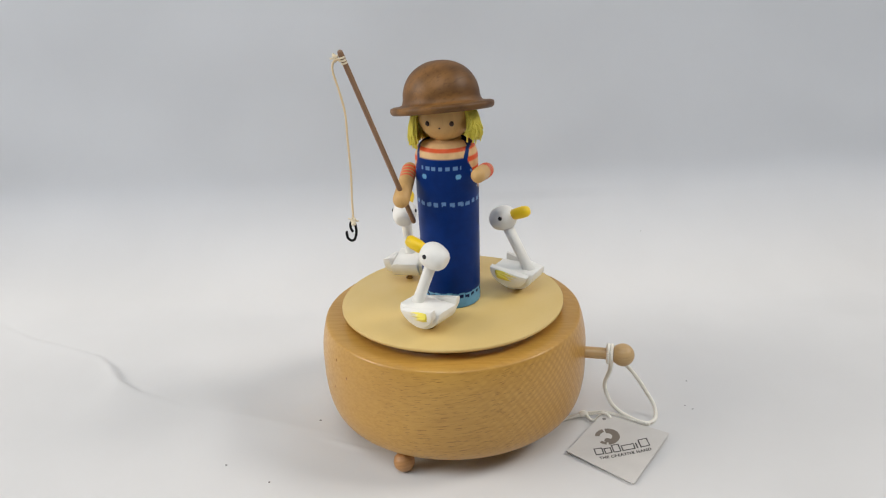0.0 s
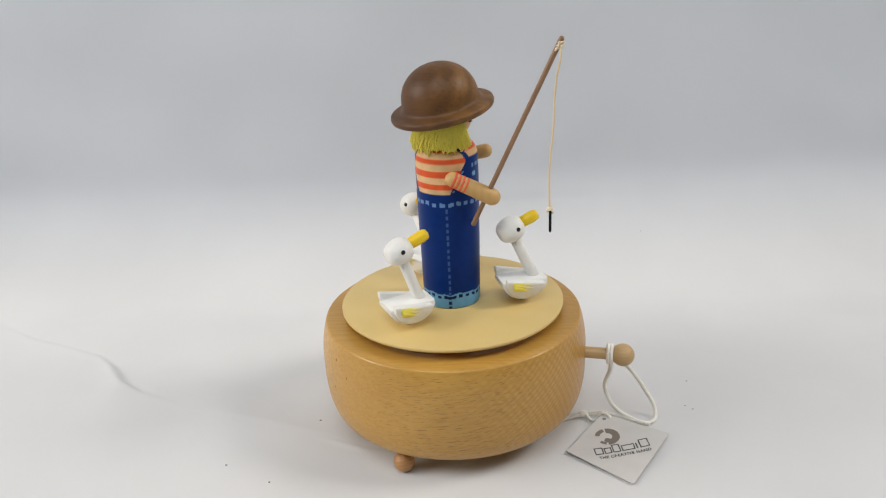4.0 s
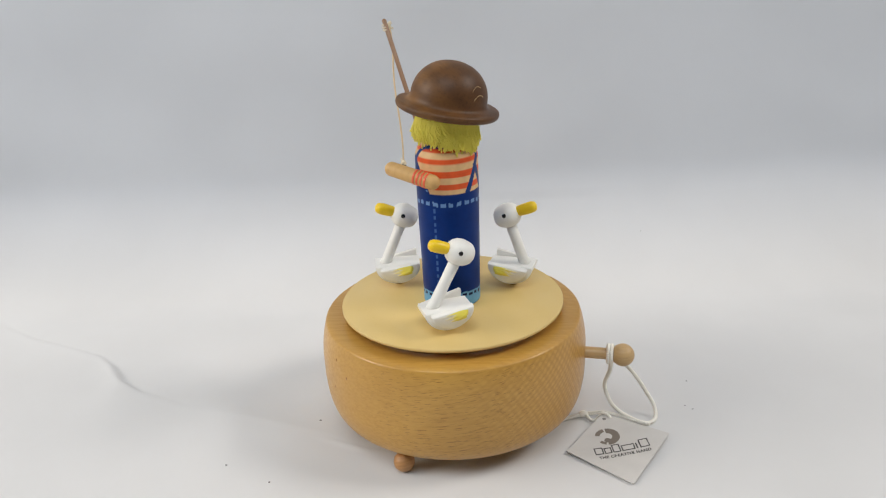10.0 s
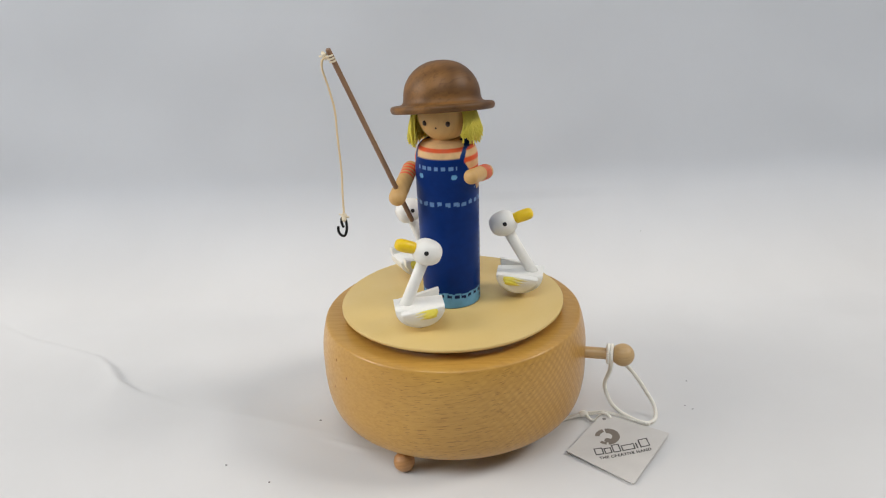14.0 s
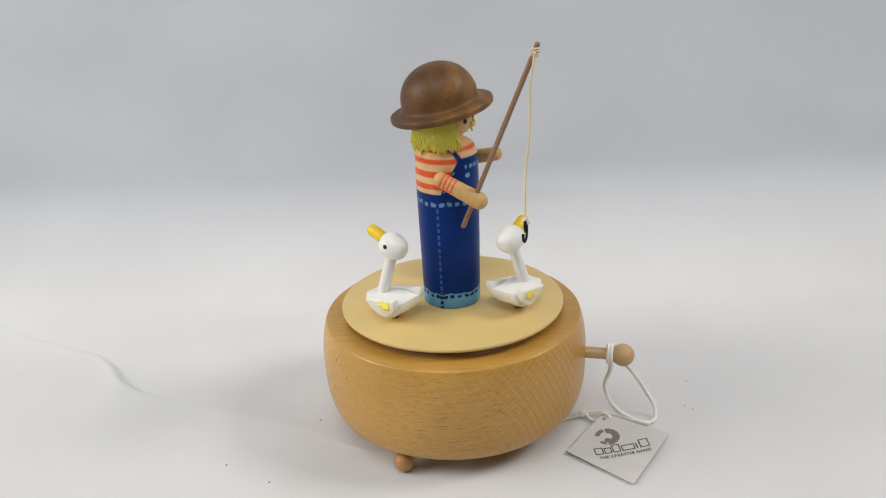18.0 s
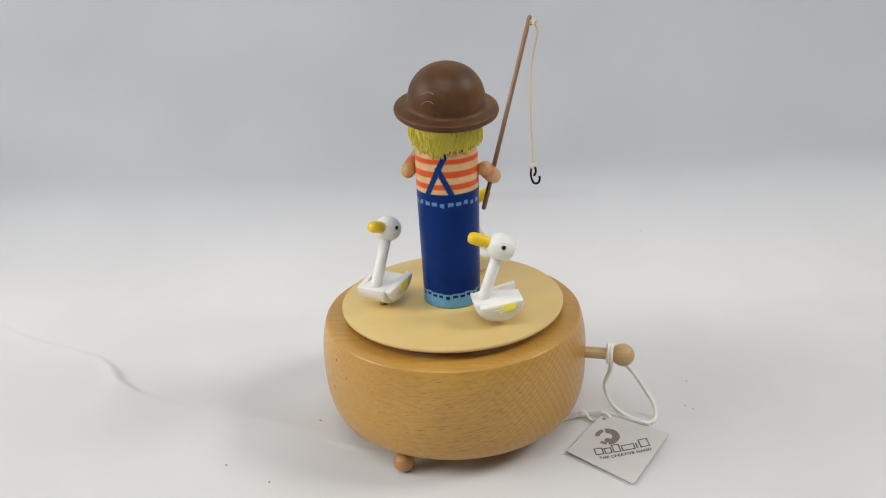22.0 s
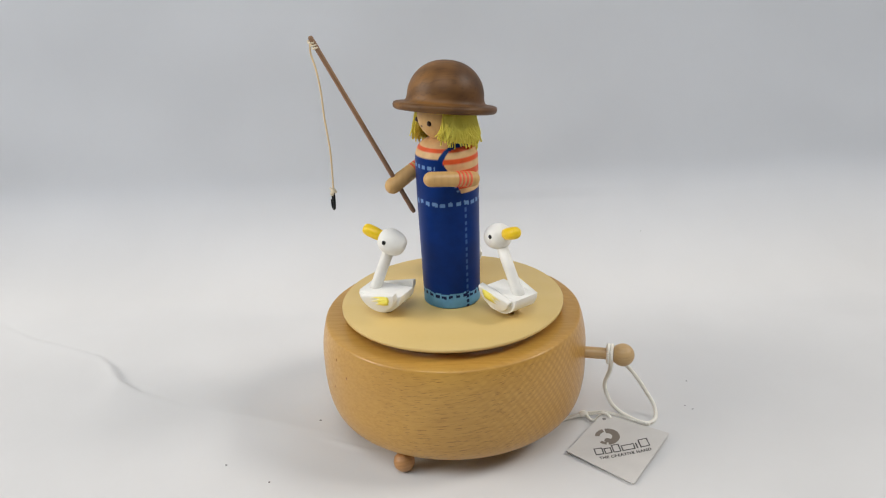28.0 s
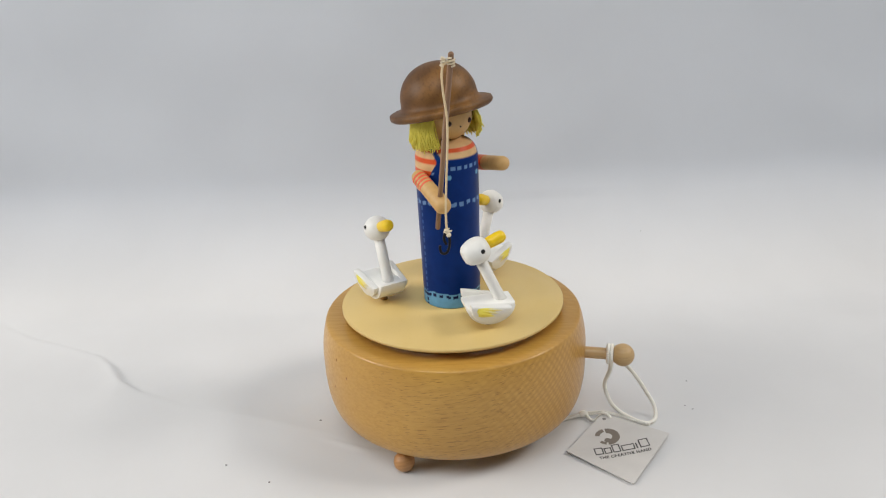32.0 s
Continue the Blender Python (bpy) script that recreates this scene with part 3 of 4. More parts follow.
def build_fishing_rod(at):
    rod = thing("fishing_rod", "brown wooden fishing rod with beige line and black hook", "fishing rod", at)
    bm = bmesh.new()
    capsule(bm, (0.0155, -0.0059, 0.0392), (0.0536, 0.0001, 0.1188), 0.00105, 0.00105, 16, 0, 3)
    part("rod", bm, ROD_WOOD, rod)
    bm = bmesh.new()
    line = smooth_path([(0.0524, 0.0, 0.1152), (0.0541, -0.0026, 0.1148), (0.0545, -0.0036, 0.1112), (0.0528, -0.0032, 0.1040), (0.0515, -0.0022, 0.0950), (0.0512, -0.0024, 0.0850),
                        (0.0502, -0.0034, 0.0700), (0.0503, -0.0040, 0.0600), (0.0505, -0.0040, 0.0505)])
    tube(bm, line, 0.00042, 8)
    part("line", bm, TWINE, rod, "thin beige twine")
    bm = bmesh.new()
    rnd = random.Random(3)
    ring = [(0.0517 + 0.00006 * k + 0.0012 * math.cos(k * 0.7), 0.0012 * math.sin(k * 0.7), 0.1136 + 0.00012 * k) for k in range(28)]
    tube(bm, ring, 0.0004, 6)
    for k in range(7):
        q = Vector((0.0532, -0.0014, 0.1150))
        d = Vector((rnd.gauss(0.3, 0.5), rnd.gauss(-1, 0.4), rnd.gauss(0.2, 0.5))).normalized() * rnd.uniform(0.0016, 0.0034)
        tube(bm, [q, q + d * 0.5 + Vector((0, 0, 0.0004)), q + d], 0.0004, 5)
    part("tip_knot", bm, CREAM_TWINE, rod, "frayed cream knot")
    bm = bmesh.new()
    q = Vector((0.0505, -0.0040, 0.0512))
    ball(bm, q, 0.0012, 12)
    ball(bm, q + Vector((0.0005, 0.0006, -0.0012)), 0.0010, 12)
    ball(bm, q + Vector((-0.0007, -0.0004, -0.0006)), 0.0008, 12)
    for k in range(4):
        d = Vector((rnd.gauss(0, 1), rnd.gauss(0, 1), rnd.gauss(0.3, 0.6))).normalized() * 0.0022
        tube(bm, [q, q + d * 0.6, q + d], 0.0003, 5)
    part("hook_knot", bm, CREAM_TWINE, rod, "cream knot")
    bm = bmesh.new()
    a = radians(-65)
    u = Vector((math.cos(a), math.sin(a), 0))
    o = Vector((0.0508, -0.0042, 0.0))
    shape = [(0.0002, 0.0462), (0.0010, 0.0478), (0.0010, 0.0496), (0.0002, 0.0507), (-0.0007, 0.0503), (-0.0012, 0.0488), (-0.0013, 0.0466), (-0.0010, 0.0448), (-0.0001, 0.0429), (0.0013, 0.0425), (0.0026, 0.0434), (0.0030, 0.0450), (0.0029, 0.0462)]
    tube(bm, smooth_path([o + u * x + Vector((0, 0, z)) for x, z in shape], 6), 0.00055, 8)
    part("hook", bm, WIRE, rod, "black wire fish hook")
    return rod


# ---- ducks ----
def build_duck(lean, bill, gaze, twist):
    """A duck that faces along x, with its pin's foot at the origin; lean is how far its head leans, bill its beak's length, gaze how far forward its eyes are, twist the turn of its head."""
    duck = thing("duck", "white wooden duck with yellow beak on a small pin", "duck", None, "ducks on the turntable")
    low = 0.0024
    high = low + 0.0088
    bm = bmesh.new()
    n = 22
    out = [(0.0104 * math.cos(math.pi + math.pi * i / n), high + 0.0088 * math.sin(math.pi + math.pi * i / n)) for i in range(n + 1)]
    plate(bm, out, 0.0124, None, 0, 0.0011, 3)
    part("body", bm, WHITE, duck)
    for s in (-1, 1):
        bm = bmesh.new()
        n = 16
        wing = [(0.0090 * math.cos(math.pi + math.pi * i / n), 0.0077 * math.sin(math.pi + math.pi * i / n)) for i in range(n + 1)]
        plate(bm, wing, 0.0032, None, 0, 0.0005, 2)
        m = Matrix.Translation((-0.0006, s * 0.0079, high + 0.0006)) @ Euler((radians(-s * 10), radians(11), radians(-s * 5))).to_matrix().to_4x4()
        w = part("wing", bm, WHITE, duck, "white wing with yellow strokes", m)
        for k, (a, b) in enumerate((((-0.0062, -0.0015), (0.0058, -0.0009)), ((-0.0058, -0.0023), (0.0040, -0.0024)), ((-0.0052, -0.0033), (0.0022, -0.0040)))):
            bm = bmesh.new()
            (x0, z0), (x1, z1) = a, b
            n = 9
            shape = [(i / n, 0.00105 * math.sin(math.pi * (0.18 + 0.82 * i / n)) ** 0.6 * (1.35 - 0.9 * i / n)) for i in range(n)]
            stroke = [(x0 + u * (x1 - x0), z0 + u * (z1 - z0) - h) for u, h in shape] + [(x1, z1)] + [(x0 + u * (x1 - x0), z0 + u * (z1 - z0) + h) for u, h in shape[::-1]]
            vs = [bm.verts.new((x, s * (0.00166 + 0.00003 * k), z)) for x, z in stroke]
            back = [bm.verts.new((x, s * 0.0012, z)) for x, z in stroke]
            bm.faces.new(vs if s < 0 else vs[::-1])
            for i in range(len(vs)):
                j = (i + 1) % len(vs)
                bm.faces.new((vs[j], vs[i], back[i], back[j]) if s < 0 else (vs[i], vs[j], back[j], back[i]))
            part("feather_stroke", bm, WING_YELLOW, w, "yellow painted feather stroke")
    base, top = Vector((0.0062, 0, high - 0.002)), Vector((-lean, 0, high + 0.0225))
    bm = bmesh.new()
    lathe(bm, [(0.0028, 0.0), (0.0025, 0.004), (0.0024, 0.012), (0.0025, 0.0265)], 20, along(base, top))
    part("neck", bm, WHITE, duck)
    bm = bmesh.new()
    w = Matrix.Rotation(radians(twist), 3, "Z")
    d = w @ Vector((math.cos(radians(21)), 0, math.sin(radians(21))))
    egg = [(0.0, -0.0062), (0.0028, -0.0062), (0.0033, -0.0060), (0.0046, -0.0049), (0.0053, -0.0036), (0.0059, -0.0015), (0.0061, 0.0004), (0.0059, 0.0022), (0.0051, 0.0040), (0.0038, 0.0054), (0.0020, 0.0062), (0.0, 0.0064)]
    lathe(bm, [(r * 0.93, h * 0.95) for r, h in egg], 32, along(top, top + d))
    part("head", bm, WHITE, duck)
    bm = bmesh.new()
    m = along(top + d * 0.0045 + Vector((0, 0, 0.0004)), top + d * 0.02 + Vector((0, 0, 0.0004)))
    lathe(bm, [(0.0023, 0.0), (0.0026, 0.003), (0.0027, bill - 0.0035), (0.0025, bill - 0.0016), (0.0019, bill - 0.0005), (0.0009, bill - 0.0001), (0.0, bill)], 20, m)
    part("beak", bm, YELLOW, duck, "yellow rounded peg beak")
    for s in (-1, 1):
        bm = bmesh.new()
        ball(bm, top + w @ Vector((gaze, s * 0.0053, 0.0014)), 0.0010, 12, 0, (1, 0.6, 1))
        part("eye", bm, BLACK, duck, "black dot eye")
    bm = bmesh.new()
    lathe(bm, [(0.0018, 0.0), (0.0016, 0.0006), (0.0009, 0.0012), (0.0009, 0.0030)], 12)
    part("pin", bm, PIN, duck, "small brass pin")
    return duck


# ---- tag and cord ----
def build_tag():
    tag = thing("swing_tag", "white square card swing tag resting on the cloth", "tag")
    a, b, d, e = Vector((0.0473, -0.0384, 0.0012)), Vector((0.0717, -0.0622, 0.0006)), Vector((0.0938, -0.0313, 0.0035)), Vector((0.0672, -0.0141, 0.0040))
    side, thick = 0.0335, 0.0004

    def spot(x, y, lift):
        """A place on the slightly warped card: x along its lettering, y towards the cord."""
        s, t = 0.5 + (x - y) / (math.sqrt(2) * side), 0.5 + (x + y) / (math.sqrt(2) * side)
        q = a * (1 - s) * (1 - t) + b * s * (1 - t) + d * s * t + e * (1 - s) * t
        return q + Vector((0.05, -0.12, 1)).normalized() * lift
    bm = bmesh.new()
    n = 12
    grid = []
    for z in (0.0, thick):
        grid.append([[bm.verts.new(spot(((i + j) / n - 1) * side / math.sqrt(2), ((j - i) / n) * side / math.sqrt(2), z)) for j in range(n + 1)] for i in range(n + 1)])
    for k, g in enumerate(grid):
        for i in range(n):
            for j in range(n):
                q = (g[i][j], g[i + 1][j], g[i + 1][j + 1], g[i][j + 1])
                bm.faces.new(q if k else q[::-1])
    rim = [(i, 0) for i in range(n)] + [(n, j) for j in range(n)] + [(i, n) for i in range(n, 0, -1)] + [(0, j) for j in range(n, 0, -1)]
    for (i, j), (k, m) in zip(rim, rim[1:] + rim[:1]):
        bm.faces.new((grid[0][i][j], grid[0][k][m], grid[1][k][m], grid[1][i][j]))
    bmesh.ops.recalc_face_normals(bm, faces=bm.faces)
    part("card", bm, CARD, tag)
    lift = thick + 0.00006

    def flat(name, shapes, mat, label):
        g = bmesh.new()
        for shape in shapes:
            g.faces.new([g.verts.new(spot(x, y, lift)) for x, y in shape])
        for f in g.faces:
            f.normal_update()
            if f.normal.z < 0:
                f.normal_flip()
        part(name, g, mat, tag, label)

    def arc(cx, cy, r, a0, a1, n=20):
        return [(cx + r * math.cos(radians(a0 + (a1 - a0) * i / n)), cy + r * math.sin(radians(a0 + (a1 - a0) * i / n))) for i in range(n + 1)]

    def band(cx, cy, r0, r1, a0, a1, n=16):
        o, q = arc(cx, cy, r1, a0, a1, n), arc(cx, cy, r0, a0, a1, n)
        return [(o[i], o[i + 1], q[i + 1], q[i]) for i in range(n)]
    cx, cy = -0.0030, 0.0062
    flat("round_mark", band(cx, cy, 0.0022, 0.0056, -100, 88, 24) + band(cx, cy, 0.0034, 0.0056, 98, 165) + [arc(cx - 0.0006, cy - 0.0026, 0.0015, 0, 345)] + band(cx, cy, 0.0040, 0.0056, 215, 250, 6), LOGO_INK, "taupe round printed mark")
    bars, pen = [], 0.00052
    for x0, x1, tall in ((-0.0115, -0.0075, 0.0043), (-0.0071, -0.0037, 0.0036), (-0.0033, 0.0003, 0.0050), (0.0008, 0.0068, 0.0036), (0.0090, 0.0134, 0.0052)):
        y0, y1 = -0.0048, -0.0048 + tall
        bars += [[(x0, y0), (x1, y0), (x1, y0 + pen), (x0, y0 + pen)], [(x0, y1 - pen), (x1, y1 - pen), (x1, y1), (x0, y1)],
                 [(x0, y0 + pen), (x0 + pen, y0 + pen), (x0 + pen, y1 - pen), (x0, y1 - pen)], [(x1 - pen, y0 + pen), (x1, y0 + pen), (x1, y1 - pen), (x1 - pen, y1 - pen)]]
    bars.append([(0.0074, -0.0048), (0.0080, -0.0048), (0.0080, -0.0012), (0.0074, -0.0012)])
    flat("name_bars", bars, INK, "row of dark printed hollow blocks")
    flat("cord_hole", [arc(-0.0006, 0.0190, 0.0009, 0, 345)], SPECK, "punched hole")
    font = bpy.data.curves.new("slogan", "FONT")
    font.body, font.size, font.align_x, font.offset = "THE CREATIVE HAND", 0.0022, "CENTER", 0.00008
    font.space_character = 1.12
    text = new("slogan_text", font)
    bpy.context.view_layer.update()
    me = bpy.data.meshes.new_from_object(text.evaluated_get(bpy.context.evaluated_depsgraph_get()))
    bpy.data.objects.remove(text)
    for v in me.vertices:
        v.co = spot(v.co.x + 0.0014, v.co.y - 0.0076, lift)
    me.materials.clear()
    me.materials.append(INK)
    ob = new("slogan", me)
    ob.parent = tag
    tagged(ob, "small dark printed slogan")
    return tag


def build_cord():
    cord = thing("tag_cord", "white twisted cord looped round the winding peg", "cord")

    def low(x, y, z=0.0012):
        return Vector((x, y, z))
    a = radians(-14.0)
    d, e = Vector((math.cos(a), math.sin(a), 0)), Vector((-math.sin(a), math.cos(a), 0))
    up = Vector((0, 0, 1))
    o = d * 0.0706 + up * (TOP - 0.0232)
    for k in range(2):
        bm = bmesh.new()
        rope(bm, [o + d * (0.0014 * k) + (e * math.cos(t) + up * math.sin(t)) * 0.0038 for t in np.linspace(0, math.tau, 41)], 0.0009)
        part("peg_turn", bm, CORD, cord, "turn of cord round the peg")
    strands = (
        [o + d * 0.0012 - up * 0.0038 - e * 0.0005, (0.0700, -0.0140, 0.0270), (0.0686, -0.0100, 0.0170), (0.0718, -0.0110, 0.0078), (0.0768, -0.0126, 0.0030), (0.0820, -0.0160, 0.0014), (0.0858, -0.0188, 0.0012)],
        [o + d * 0.0016 - up * 0.0032 + e * 0.0015, (0.0770, -0.0150, 0.0300), (0.0824, -0.0130, 0.0225), (0.0872, -0.0100, 0.0140), (0.0920, -0.0095, 0.0050), (0.0922, -0.0136, 0.0014), (0.0896, -0.0178, 0.0012), (0.0856, -0.0192, 0.0012)],
        [low(0.0880, -0.0196), low(0.0811, -0.0157), low(0.0752, -0.0124, 0.0018), low(0.0677, -0.0100, 0.0022), low(0.0584, -0.0102, 0.0018), low(0.0515, -0.0121), low(0.0440, -0.0150)],
        [low(0.0600, -0.0105, 0.0022), low(0.0617, -0.0140), low(0.0640, -0.0150, 0.0016), low(0.0670, -0.0152, 0.0050), low(0.0692, -0.0168, 0.0052), low(0.0702, -0.0180, 0.0040)],
    )
    for line in strands:
        bm = bmesh.new()
        rope(bm, smooth_path(line, 14), 0.0009 if line is not strands[3] else 0.00075)
        part("strand", bm, CORD, cord)
    bm = bmesh.new()
    ball(bm, (0.0590, -0.0102, 0.0020), 0.0016, 12, 0, (1.5, 1, 1))
    part("knot", bm, CORD, cord)


def build_specks():
    bm = bmesh.new()
    for x, y, r in ((-0.0651, -0.0058, 0.0006), (-0.0698, 0.0530, 0.0004), (-0.1023, -0.0399, 0.0005), (-0.081, -0.0531, 0.0005), (0.1153, 0.0188, 0.0004), (0.1086, -0.0031, 0.0004), (0.1115, -0.0063, 0.0004), (0.1230, 0.1636, 0.0006)):
        z = 0.0 if y < 0.112 else 0.0221
        ball(bm, (x, y, cloth_height(x, y) + z + 0.0002), r * 0.8, 8, 0, (1.3, 0.9, 0.6))
    tagged(new("lint_specks", finish(bm, "lint_specks", SPECK)), "tiny dark specks of lint on the white cloth", "lint", kind="stuff")


# ---- motion of the turntable and of what stands on it ----
# The disc's turn in degrees, every two seconds.
TURN = (-134.2, -84.9, -32.6, 18.4, 67.9, 118.8, 168.5, 217.9, 263.4, 310.4, 358.5, 402.3, 447.7, 493.2, 537.9, 583.2, 633.3)
# Each duck's heading on the disc, in degrees, as (seconds, heading), stretch by stretch.
HEADING_A = (
    [(0, 142), (0.2, 108), (0.4, 75), (0.6, 36), (0.8, -7), (1, -34), (1.2, -92), (1.4, -84), (1.6, -24), (1.8, 4), (2, 23), (2.2, 27), (2.4, 39), (2.6, 45), (2.8, 48), (3, 48), (3.2, 51), (3.4, 54), (3.6, 45), (3.8, 24), (4, 14), (4.2, -3), (4.4, -10), (4.6, -26), (4.8, -54), (5, -104), (5.2, -136), (5.4, -179), (5.5, -213), (5.6, -215), (5.7, -245), (5.8, -279), (6, -312), (6.2, -354), (6.4, -351), (6.6, -352), (6.8, -356), (7, -356), (7.2, -363), (7.4, -363), (7.6, -368), (7.8, -368), (8, -370), (8.2, -370), (8.4, -366), (8.6, -366)] +
    [(8.8, -357), (9, -350), (9.2, -326), (9.4, -322), (9.6, -275), (9.8, -226), (10, -175), (10.2, -195), (10.4, -232), (10.6, -283), (10.8, -320), (11, -346), (11.2, -376), (11.4, -398), (11.6, -454), (11.8, -488), (12, -516), (12.2, -539), (12.4, -564), (12.6, -639), (12.8, -677), (13, -720), (13.2, -749), (13.4, -799), (13.6, -840), (13.8, -875), (14, -893), (14.2, -931), (14.4, -966), (14.5, -987), (14.6, -984), (14.8, -1013), (15, -1048), (15.2, -1083), (15.4, -1107), (15.6, -1157), (15.8, -1170), (16, -1131), (16.2, -1098), (16.4, -1074), (16.5, -1067), (16.6, -1060), (16.8, -1056), (17, -1052), (17.2, -1050), (17.4, -1043)] +
    [(17.6, -1037), (17.8, -1031), (18, -1030), (18.2, -1022), (18.4, -1047), (18.6, -1054), (18.8, -1065), (19, -1081), (19.2, -1080), (19.4, -1094), (19.6, -1120), (19.8, -1164), (20, -1196), (20.2, -1227), (20.4, -1255), (20.6, -1282), (20.8, -1301), (21, -1345), (21.2, -1380), (21.4, -1421), (21.6, -1420), (21.8, -1422), (22, -1420), (22.2, -1428), (22.4, -1429), (22.6, -1436), (22.8, -1437), (23, -1440), (23.2, -1442), (23.4, -1443), (23.6, -1440), (23.8, -1441), (24, -1433), (24.2, -1426), (24.4, -1406), (24.6, -1369), (24.8, -1342), (25, -1301), (25.2, -1275), (25.4, -1234), (25.6, -1271), (25.8, -1303), (26, -1348), (26.2, -1379), (26.4, -1400), (26.6, -1429)] +
    [(26.8, -1454), (27, -1485), (27.2, -1536), (27.4, -1570), (27.5, -1569), (27.6, -1577), (27.7, -1595), (27.8, -1604), (28, -1648), (28.2, -1686), (28.4, -1730), (28.6, -1756), (28.8, -1795), (29, -1826), (29.2, -1862), (29.4, -1899), (29.6, -1936), (29.8, -1966), (30, -2011), (30.2, -2046), (30.4, -2074), (30.6, -2113), (30.8, -2153), (31, -2186), (31.2, -2228), (31.4, -2256), (31.6, -2219), (31.8, -2178), (32, -2148)])
HEADING_B = (
    [(0, -31), (0.2, -34), (0.4, -36), (0.6, -37), (0.8, -35), (1, -30), (1.2, -33), (1.4, -43), (1.6, -81), (1.8, -107), (2, -124), (2.2, -149), (2.4, -151), (2.6, -159), (2.8, -160), (3, -147), (3.2, -141), (3.4, -108), (3.6, -91), (3.8, -74), (4, -46), (4.2, -23), (4.4, 7), (4.6, 26), (4.8, 77), (5, 135), (5.2, 165), (5.4, 148), (5.5, 123), (5.6, 96), (5.7, 81), (5.8, 67), (6, 24), (6.2, 0), (6.4, -35), (6.6, -72), (6.8, -111), (7, -129), (7.2, -155), (7.4, -213), (7.6, -250), (7.8, -287), (8, -271), (8.2, -237), (8.4, -242), (8.6, -276)] +
    [(8.8, -313), (9, -348), (9.2, -371), (9.4, -418), (9.6, -452), (9.8, -497), (10, -523), (10.2, -565), (10.4, -607), (10.6, -639), (10.8, -677), (11, -675), (11.2, -634), (11.4, -595), (11.6, -548), (11.8, -521), (12, -497), (12.2, -450), (12.4, -403), (12.6, -373), (12.8, -339), (13, -297), (13.2, -257), (13.4, -284), (13.6, -327), (13.8, -360), (14, -369), (14.2, -400), (14.4, -415), (14.6, -413), (14.8, -413), (15, -420), (15.2, -416), (15.4, -416), (15.6, -418), (15.8, -421), (16, -422), (16.2, -460), (16.4, -484), (16.5, -489), (16.6, -490), (16.8, -511), (17, -513), (17.2, -518), (17.4, -517), (17.6, -505)] +
    [(17.8, -504), (18, -465), (18.2, -465), (18.4, -430), (18.6, -428), (18.8, -401), (19, -365), (19.2, -344), (19.4, -329), (19.6, -275), (19.8, -221), (20, -195), (20.2, -203), (20.4, -232), (20.6, -274), (20.8, -311), (21, -337), (21.2, -355), (21.4, -384), (21.6, -417), (21.8, -464), (22, -480), (22.2, -505), (22.4, -533), (22.6, -591), (22.8, -636), (23, -659), (23.2, -632), (23.4, -589), (23.6, -599), (23.8, -633), (24, -680), (24.2, -706), (24.4, -728), (24.6, -771), (24.8, -810), (25, -840), (25.2, -864), (25.4, -896), (25.6, -928), (25.8, -966), (26, -996), (26.2, -1028), (26.4, -1028), (26.6, -1002), (26.8, -974)] +
    [(27, -944), (27.2, -909), (27.4, -885), (27.5, -877), (27.6, -864), (27.7, -840), (27.8, -812), (28, -773), (28.2, -729), (28.4, -691), (28.6, -653), (28.8, -617), (29, -592), (29.2, -621), (29.4, -663), (29.6, -695), (29.8, -718), (30, -755), (30.2, -769), (30.4, -766), (30.6, -763), (30.8, -758), (31, -753), (31.2, -756), (31.4, -764), (31.6, -782), (31.8, -814), (32, -843)])
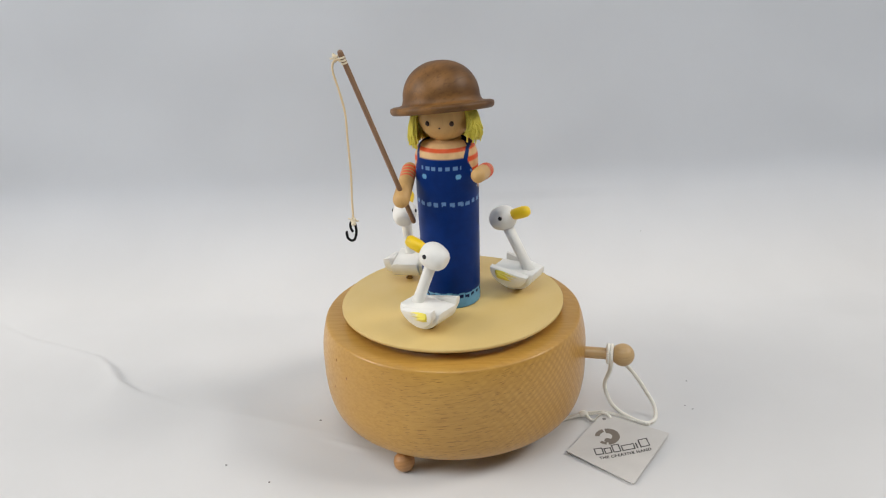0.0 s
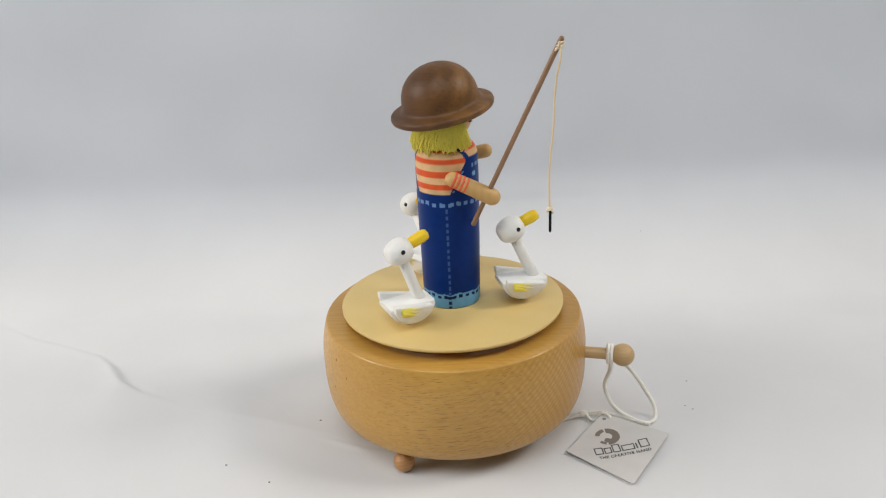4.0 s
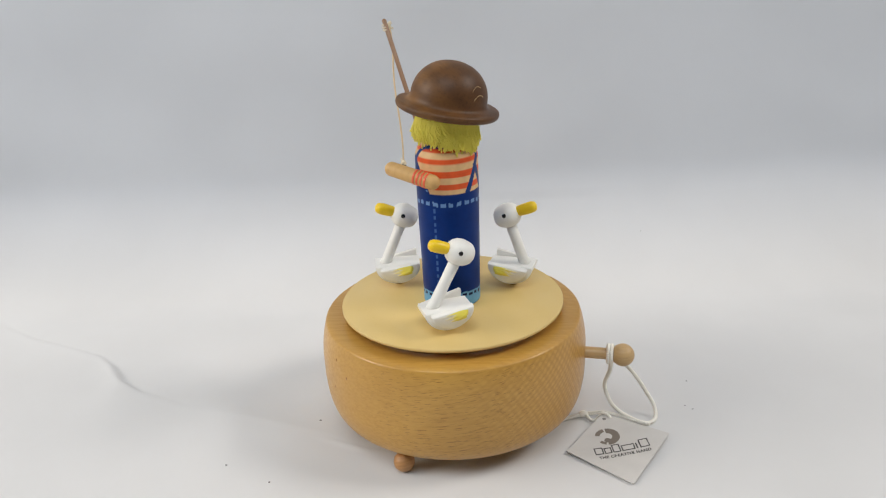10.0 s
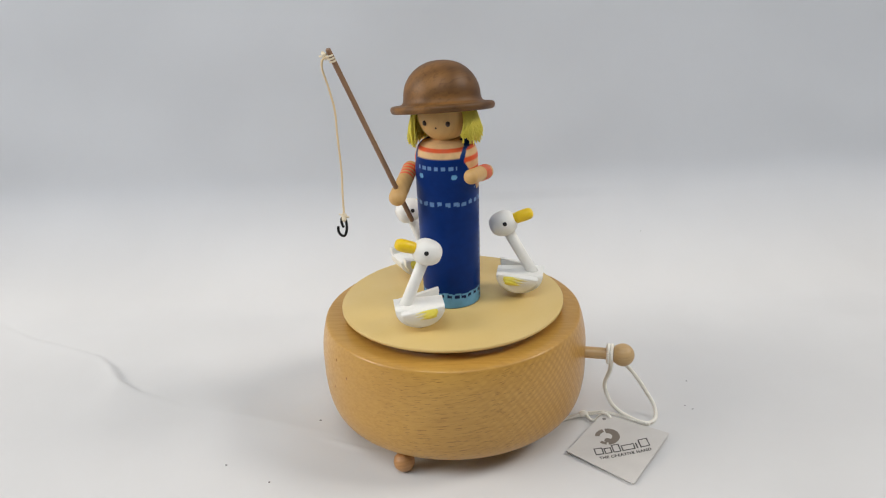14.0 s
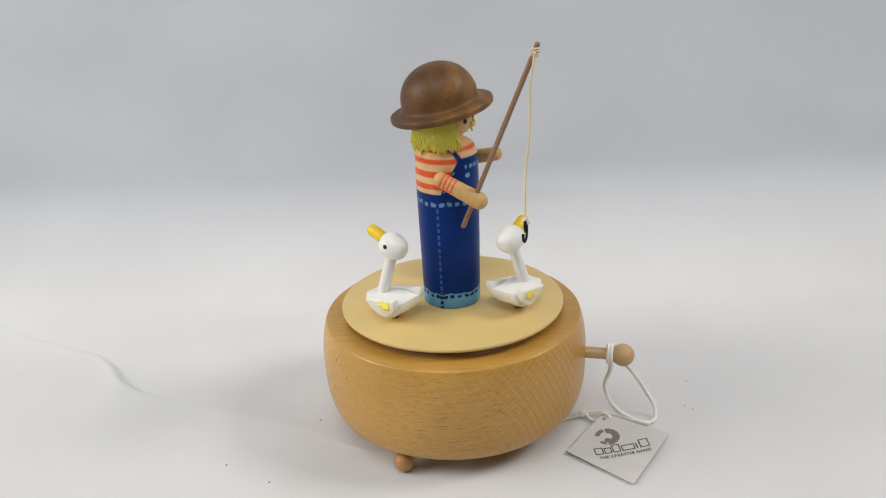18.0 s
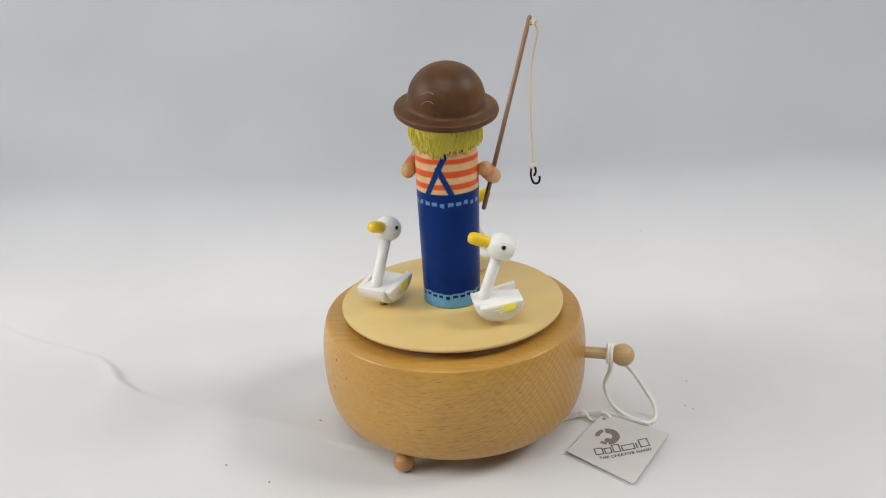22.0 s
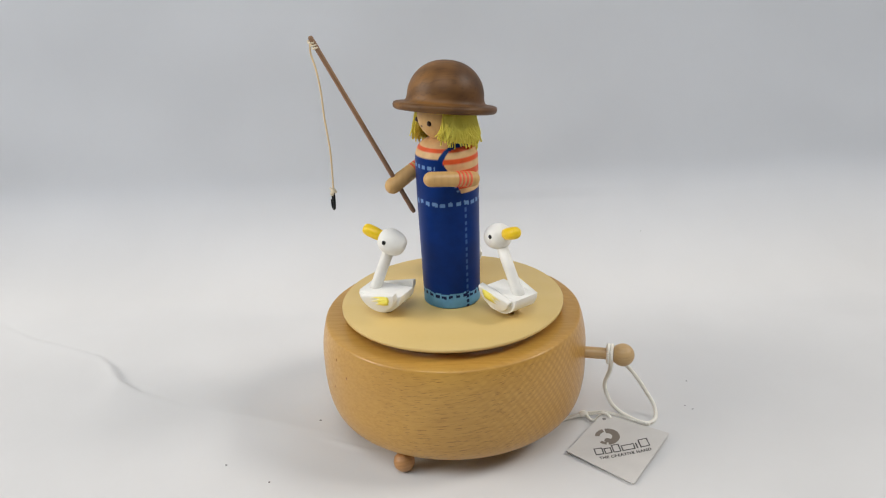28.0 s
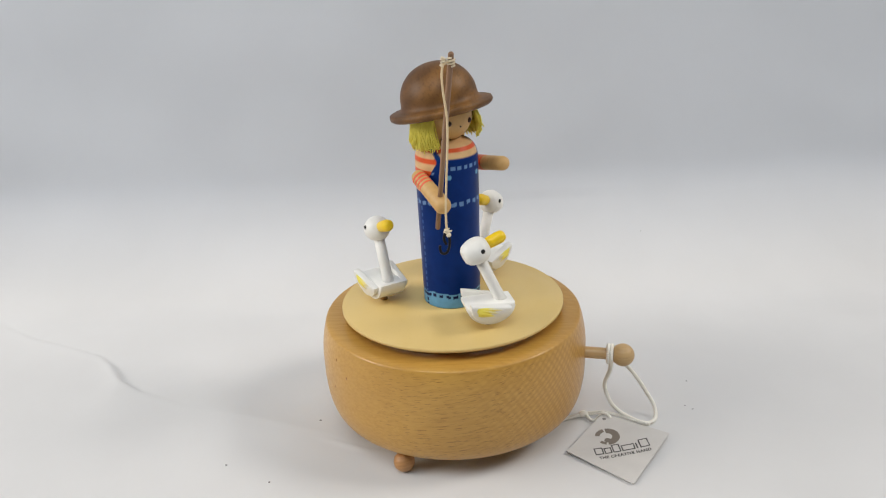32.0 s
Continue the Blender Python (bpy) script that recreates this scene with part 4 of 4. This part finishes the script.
HEADING_C = (
    [(0, 80), (0.2, 119), (0.4, 196), (0.6, 220), (0.8, 182), (1, 134), (1.2, 95), (1.4, 43), (1.6, 4), (1.8, -31), (2, -68), (2.2, -106), (2.4, -139), (2.6, -150), (2.8, -204), (3, -257), (3.2, -265), (3.4, -212), (3.6, -248), (3.8, -293), (4, -334), (4.2, -369), (4.4, -400), (4.6, -436), (4.8, -475), (5, -493), (5.2, -515), (5.4, -570), (5.5, -593), (5.6, -616), (5.7, -638), (5.8, -660), (6, -702), (6.2, -693), (6.4, -643), (6.6, -588), (6.8, -550), (7, -530), (7.2, -500), (7.4, -458), (7.6, -424), (7.8, -382), (8, -358), (8.2, -321), (8.4, -260), (8.6, -265)] +
    [(8.8, -325), (9, -362), (9.2, -388), (9.4, -387), (9.6, -381), (9.8, -377), (10, -378), (10.2, -371), (10.4, -382), (10.6, -366), (10.8, -366), (11, -389), (11.2, -432), (11.4, -456), (11.6, -492), (11.8, -497), (12, -520), (12.2, -521), (12.4, -537), (12.6, -539), (12.8, -547), (13, -551), (13.2, -562), (13.4, -632), (13.6, -681), (13.8, -691), (14, -695), (14.2, -685), (14.4, -631), (14.6, -600), (14.8, -535), (15, -522), (15.2, -545), (15.4, -580), (15.6, -643), (15.8, -689), (16, -720), (16.2, -751), (16.4, -787), (16.5, -797), (16.6, -817), (16.8, -849), (17, -867), (17.2, -877), (17.4, -928), (17.6, -981)] +
    [(17.8, -974), (18, -940), (18.2, -957), (18.4, -993), (18.6, -1035), (18.8, -1066), (19, -1097), (19.2, -1130), (19.4, -1170), (19.6, -1211), (19.8, -1233), (20, -1259), (20.2, -1302), (20.4, -1336), (20.6, -1361), (20.8, -1396), (21, -1421), (21.2, -1412), (21.4, -1362), (21.6, -1309), (21.8, -1270), (22, -1253), (22.2, -1227), (22.4, -1194), (22.6, -1164), (22.8, -1125), (23, -1090), (23.2, -1061), (23.4, -1031), (23.6, -979), (23.8, -992), (24, -1046), (24.2, -1083), (24.4, -1104), (24.6, -1110), (24.8, -1104), (25, -1101), (25.2, -1091), (25.4, -1102), (25.6, -1095), (25.8, -1104), (26, -1090), (26.2, -1088), (26.4, -1107), (26.6, -1139), (26.8, -1165)] +
    [(27, -1177), (27.2, -1216), (27.4, -1216), (27.6, -1239), (27.8, -1239), (28, -1255), (28.2, -1256), (28.4, -1264), (28.6, -1264), (28.8, -1278), (29, -1310), (29.2, -1355), (29.4, -1400), (29.6, -1409), (29.8, -1408), (30, -1400), (30.2, -1341), (30.4, -1299), (30.6, -1230), (30.8, -1235), (31, -1306), (31.2, -1350), (31.4, -1394), (31.6, -1425), (31.8, -1460), (32, -1500)])
PLACES = (24.9, 145.2, 264.3)


def disc_turn(t):
    """The disc's turn at t seconds, smooth between the knots."""
    h = 2.0
    i = min(15, int(t / h))
    s = t / h - i
    slope = [TURN[1] - TURN[0]] + [(TURN[k + 1] - TURN[k - 1]) / 2 for k in range(1, 16)] + [TURN[16] - TURN[15]]
    return (2 * s ** 3 - 3 * s ** 2 + 1) * TURN[i] + (s ** 3 - 2 * s ** 2 + s) * slope[i] + (3 * s ** 2 - 2 * s ** 3) * TURN[i + 1] + (s ** 3 - s ** 2) * slope[i + 1]


def duck_pose(k, t, heading):
    a = radians(disc_turn(t) + PLACES[k])
    return pose(0.0312 * math.cos(a), 0.0312 * math.sin(a), TOP, 0, 0, heading)


build_backdrop()
build_room()
music_box, turntable = build_music_box()
doll = build_doll(pose(0, 0, TOP, 0, 0, disc_turn(0)))
fishing_rod = build_fishing_rod(pose(0, 0, TOP, 0, 0, disc_turn(0)))
ducks = []
for k, (back, bill, gaze, twist, rows) in enumerate(((0.0045, 0.0094, 0.0012, 6, HEADING_A), (0.0072, 0.0094, 0.0010, 0, HEADING_B), (0.0022, 0.0099, -0.0003, 0, HEADING_C))):
    ducks.append(build_duck(back, bill, gaze, twist))
    ducks[k].matrix_basis = duck_pose(k, 0.0, rows[0][1])
build_tag()
build_cord()
build_specks()


def motions():
    steps = [0.5 * i for i in range(65)]
    walk(turntable, [(t, pose(0, 0, 0, 0, 0, disc_turn(t))) for t in steps])
    walk(doll, [(t, pose(0, 0, TOP, 0, 0, disc_turn(t))) for t in steps])
    walk(fishing_rod, [(t, pose(0, 0, TOP, 0, 0, disc_turn(t))) for t in steps])
    for k, (duck, rows) in enumerate(zip(ducks, (HEADING_A, HEADING_B, HEADING_C))):
        walk(duck, [(t, duck_pose(k, t, turn)) for t, turn in rows])


motions()
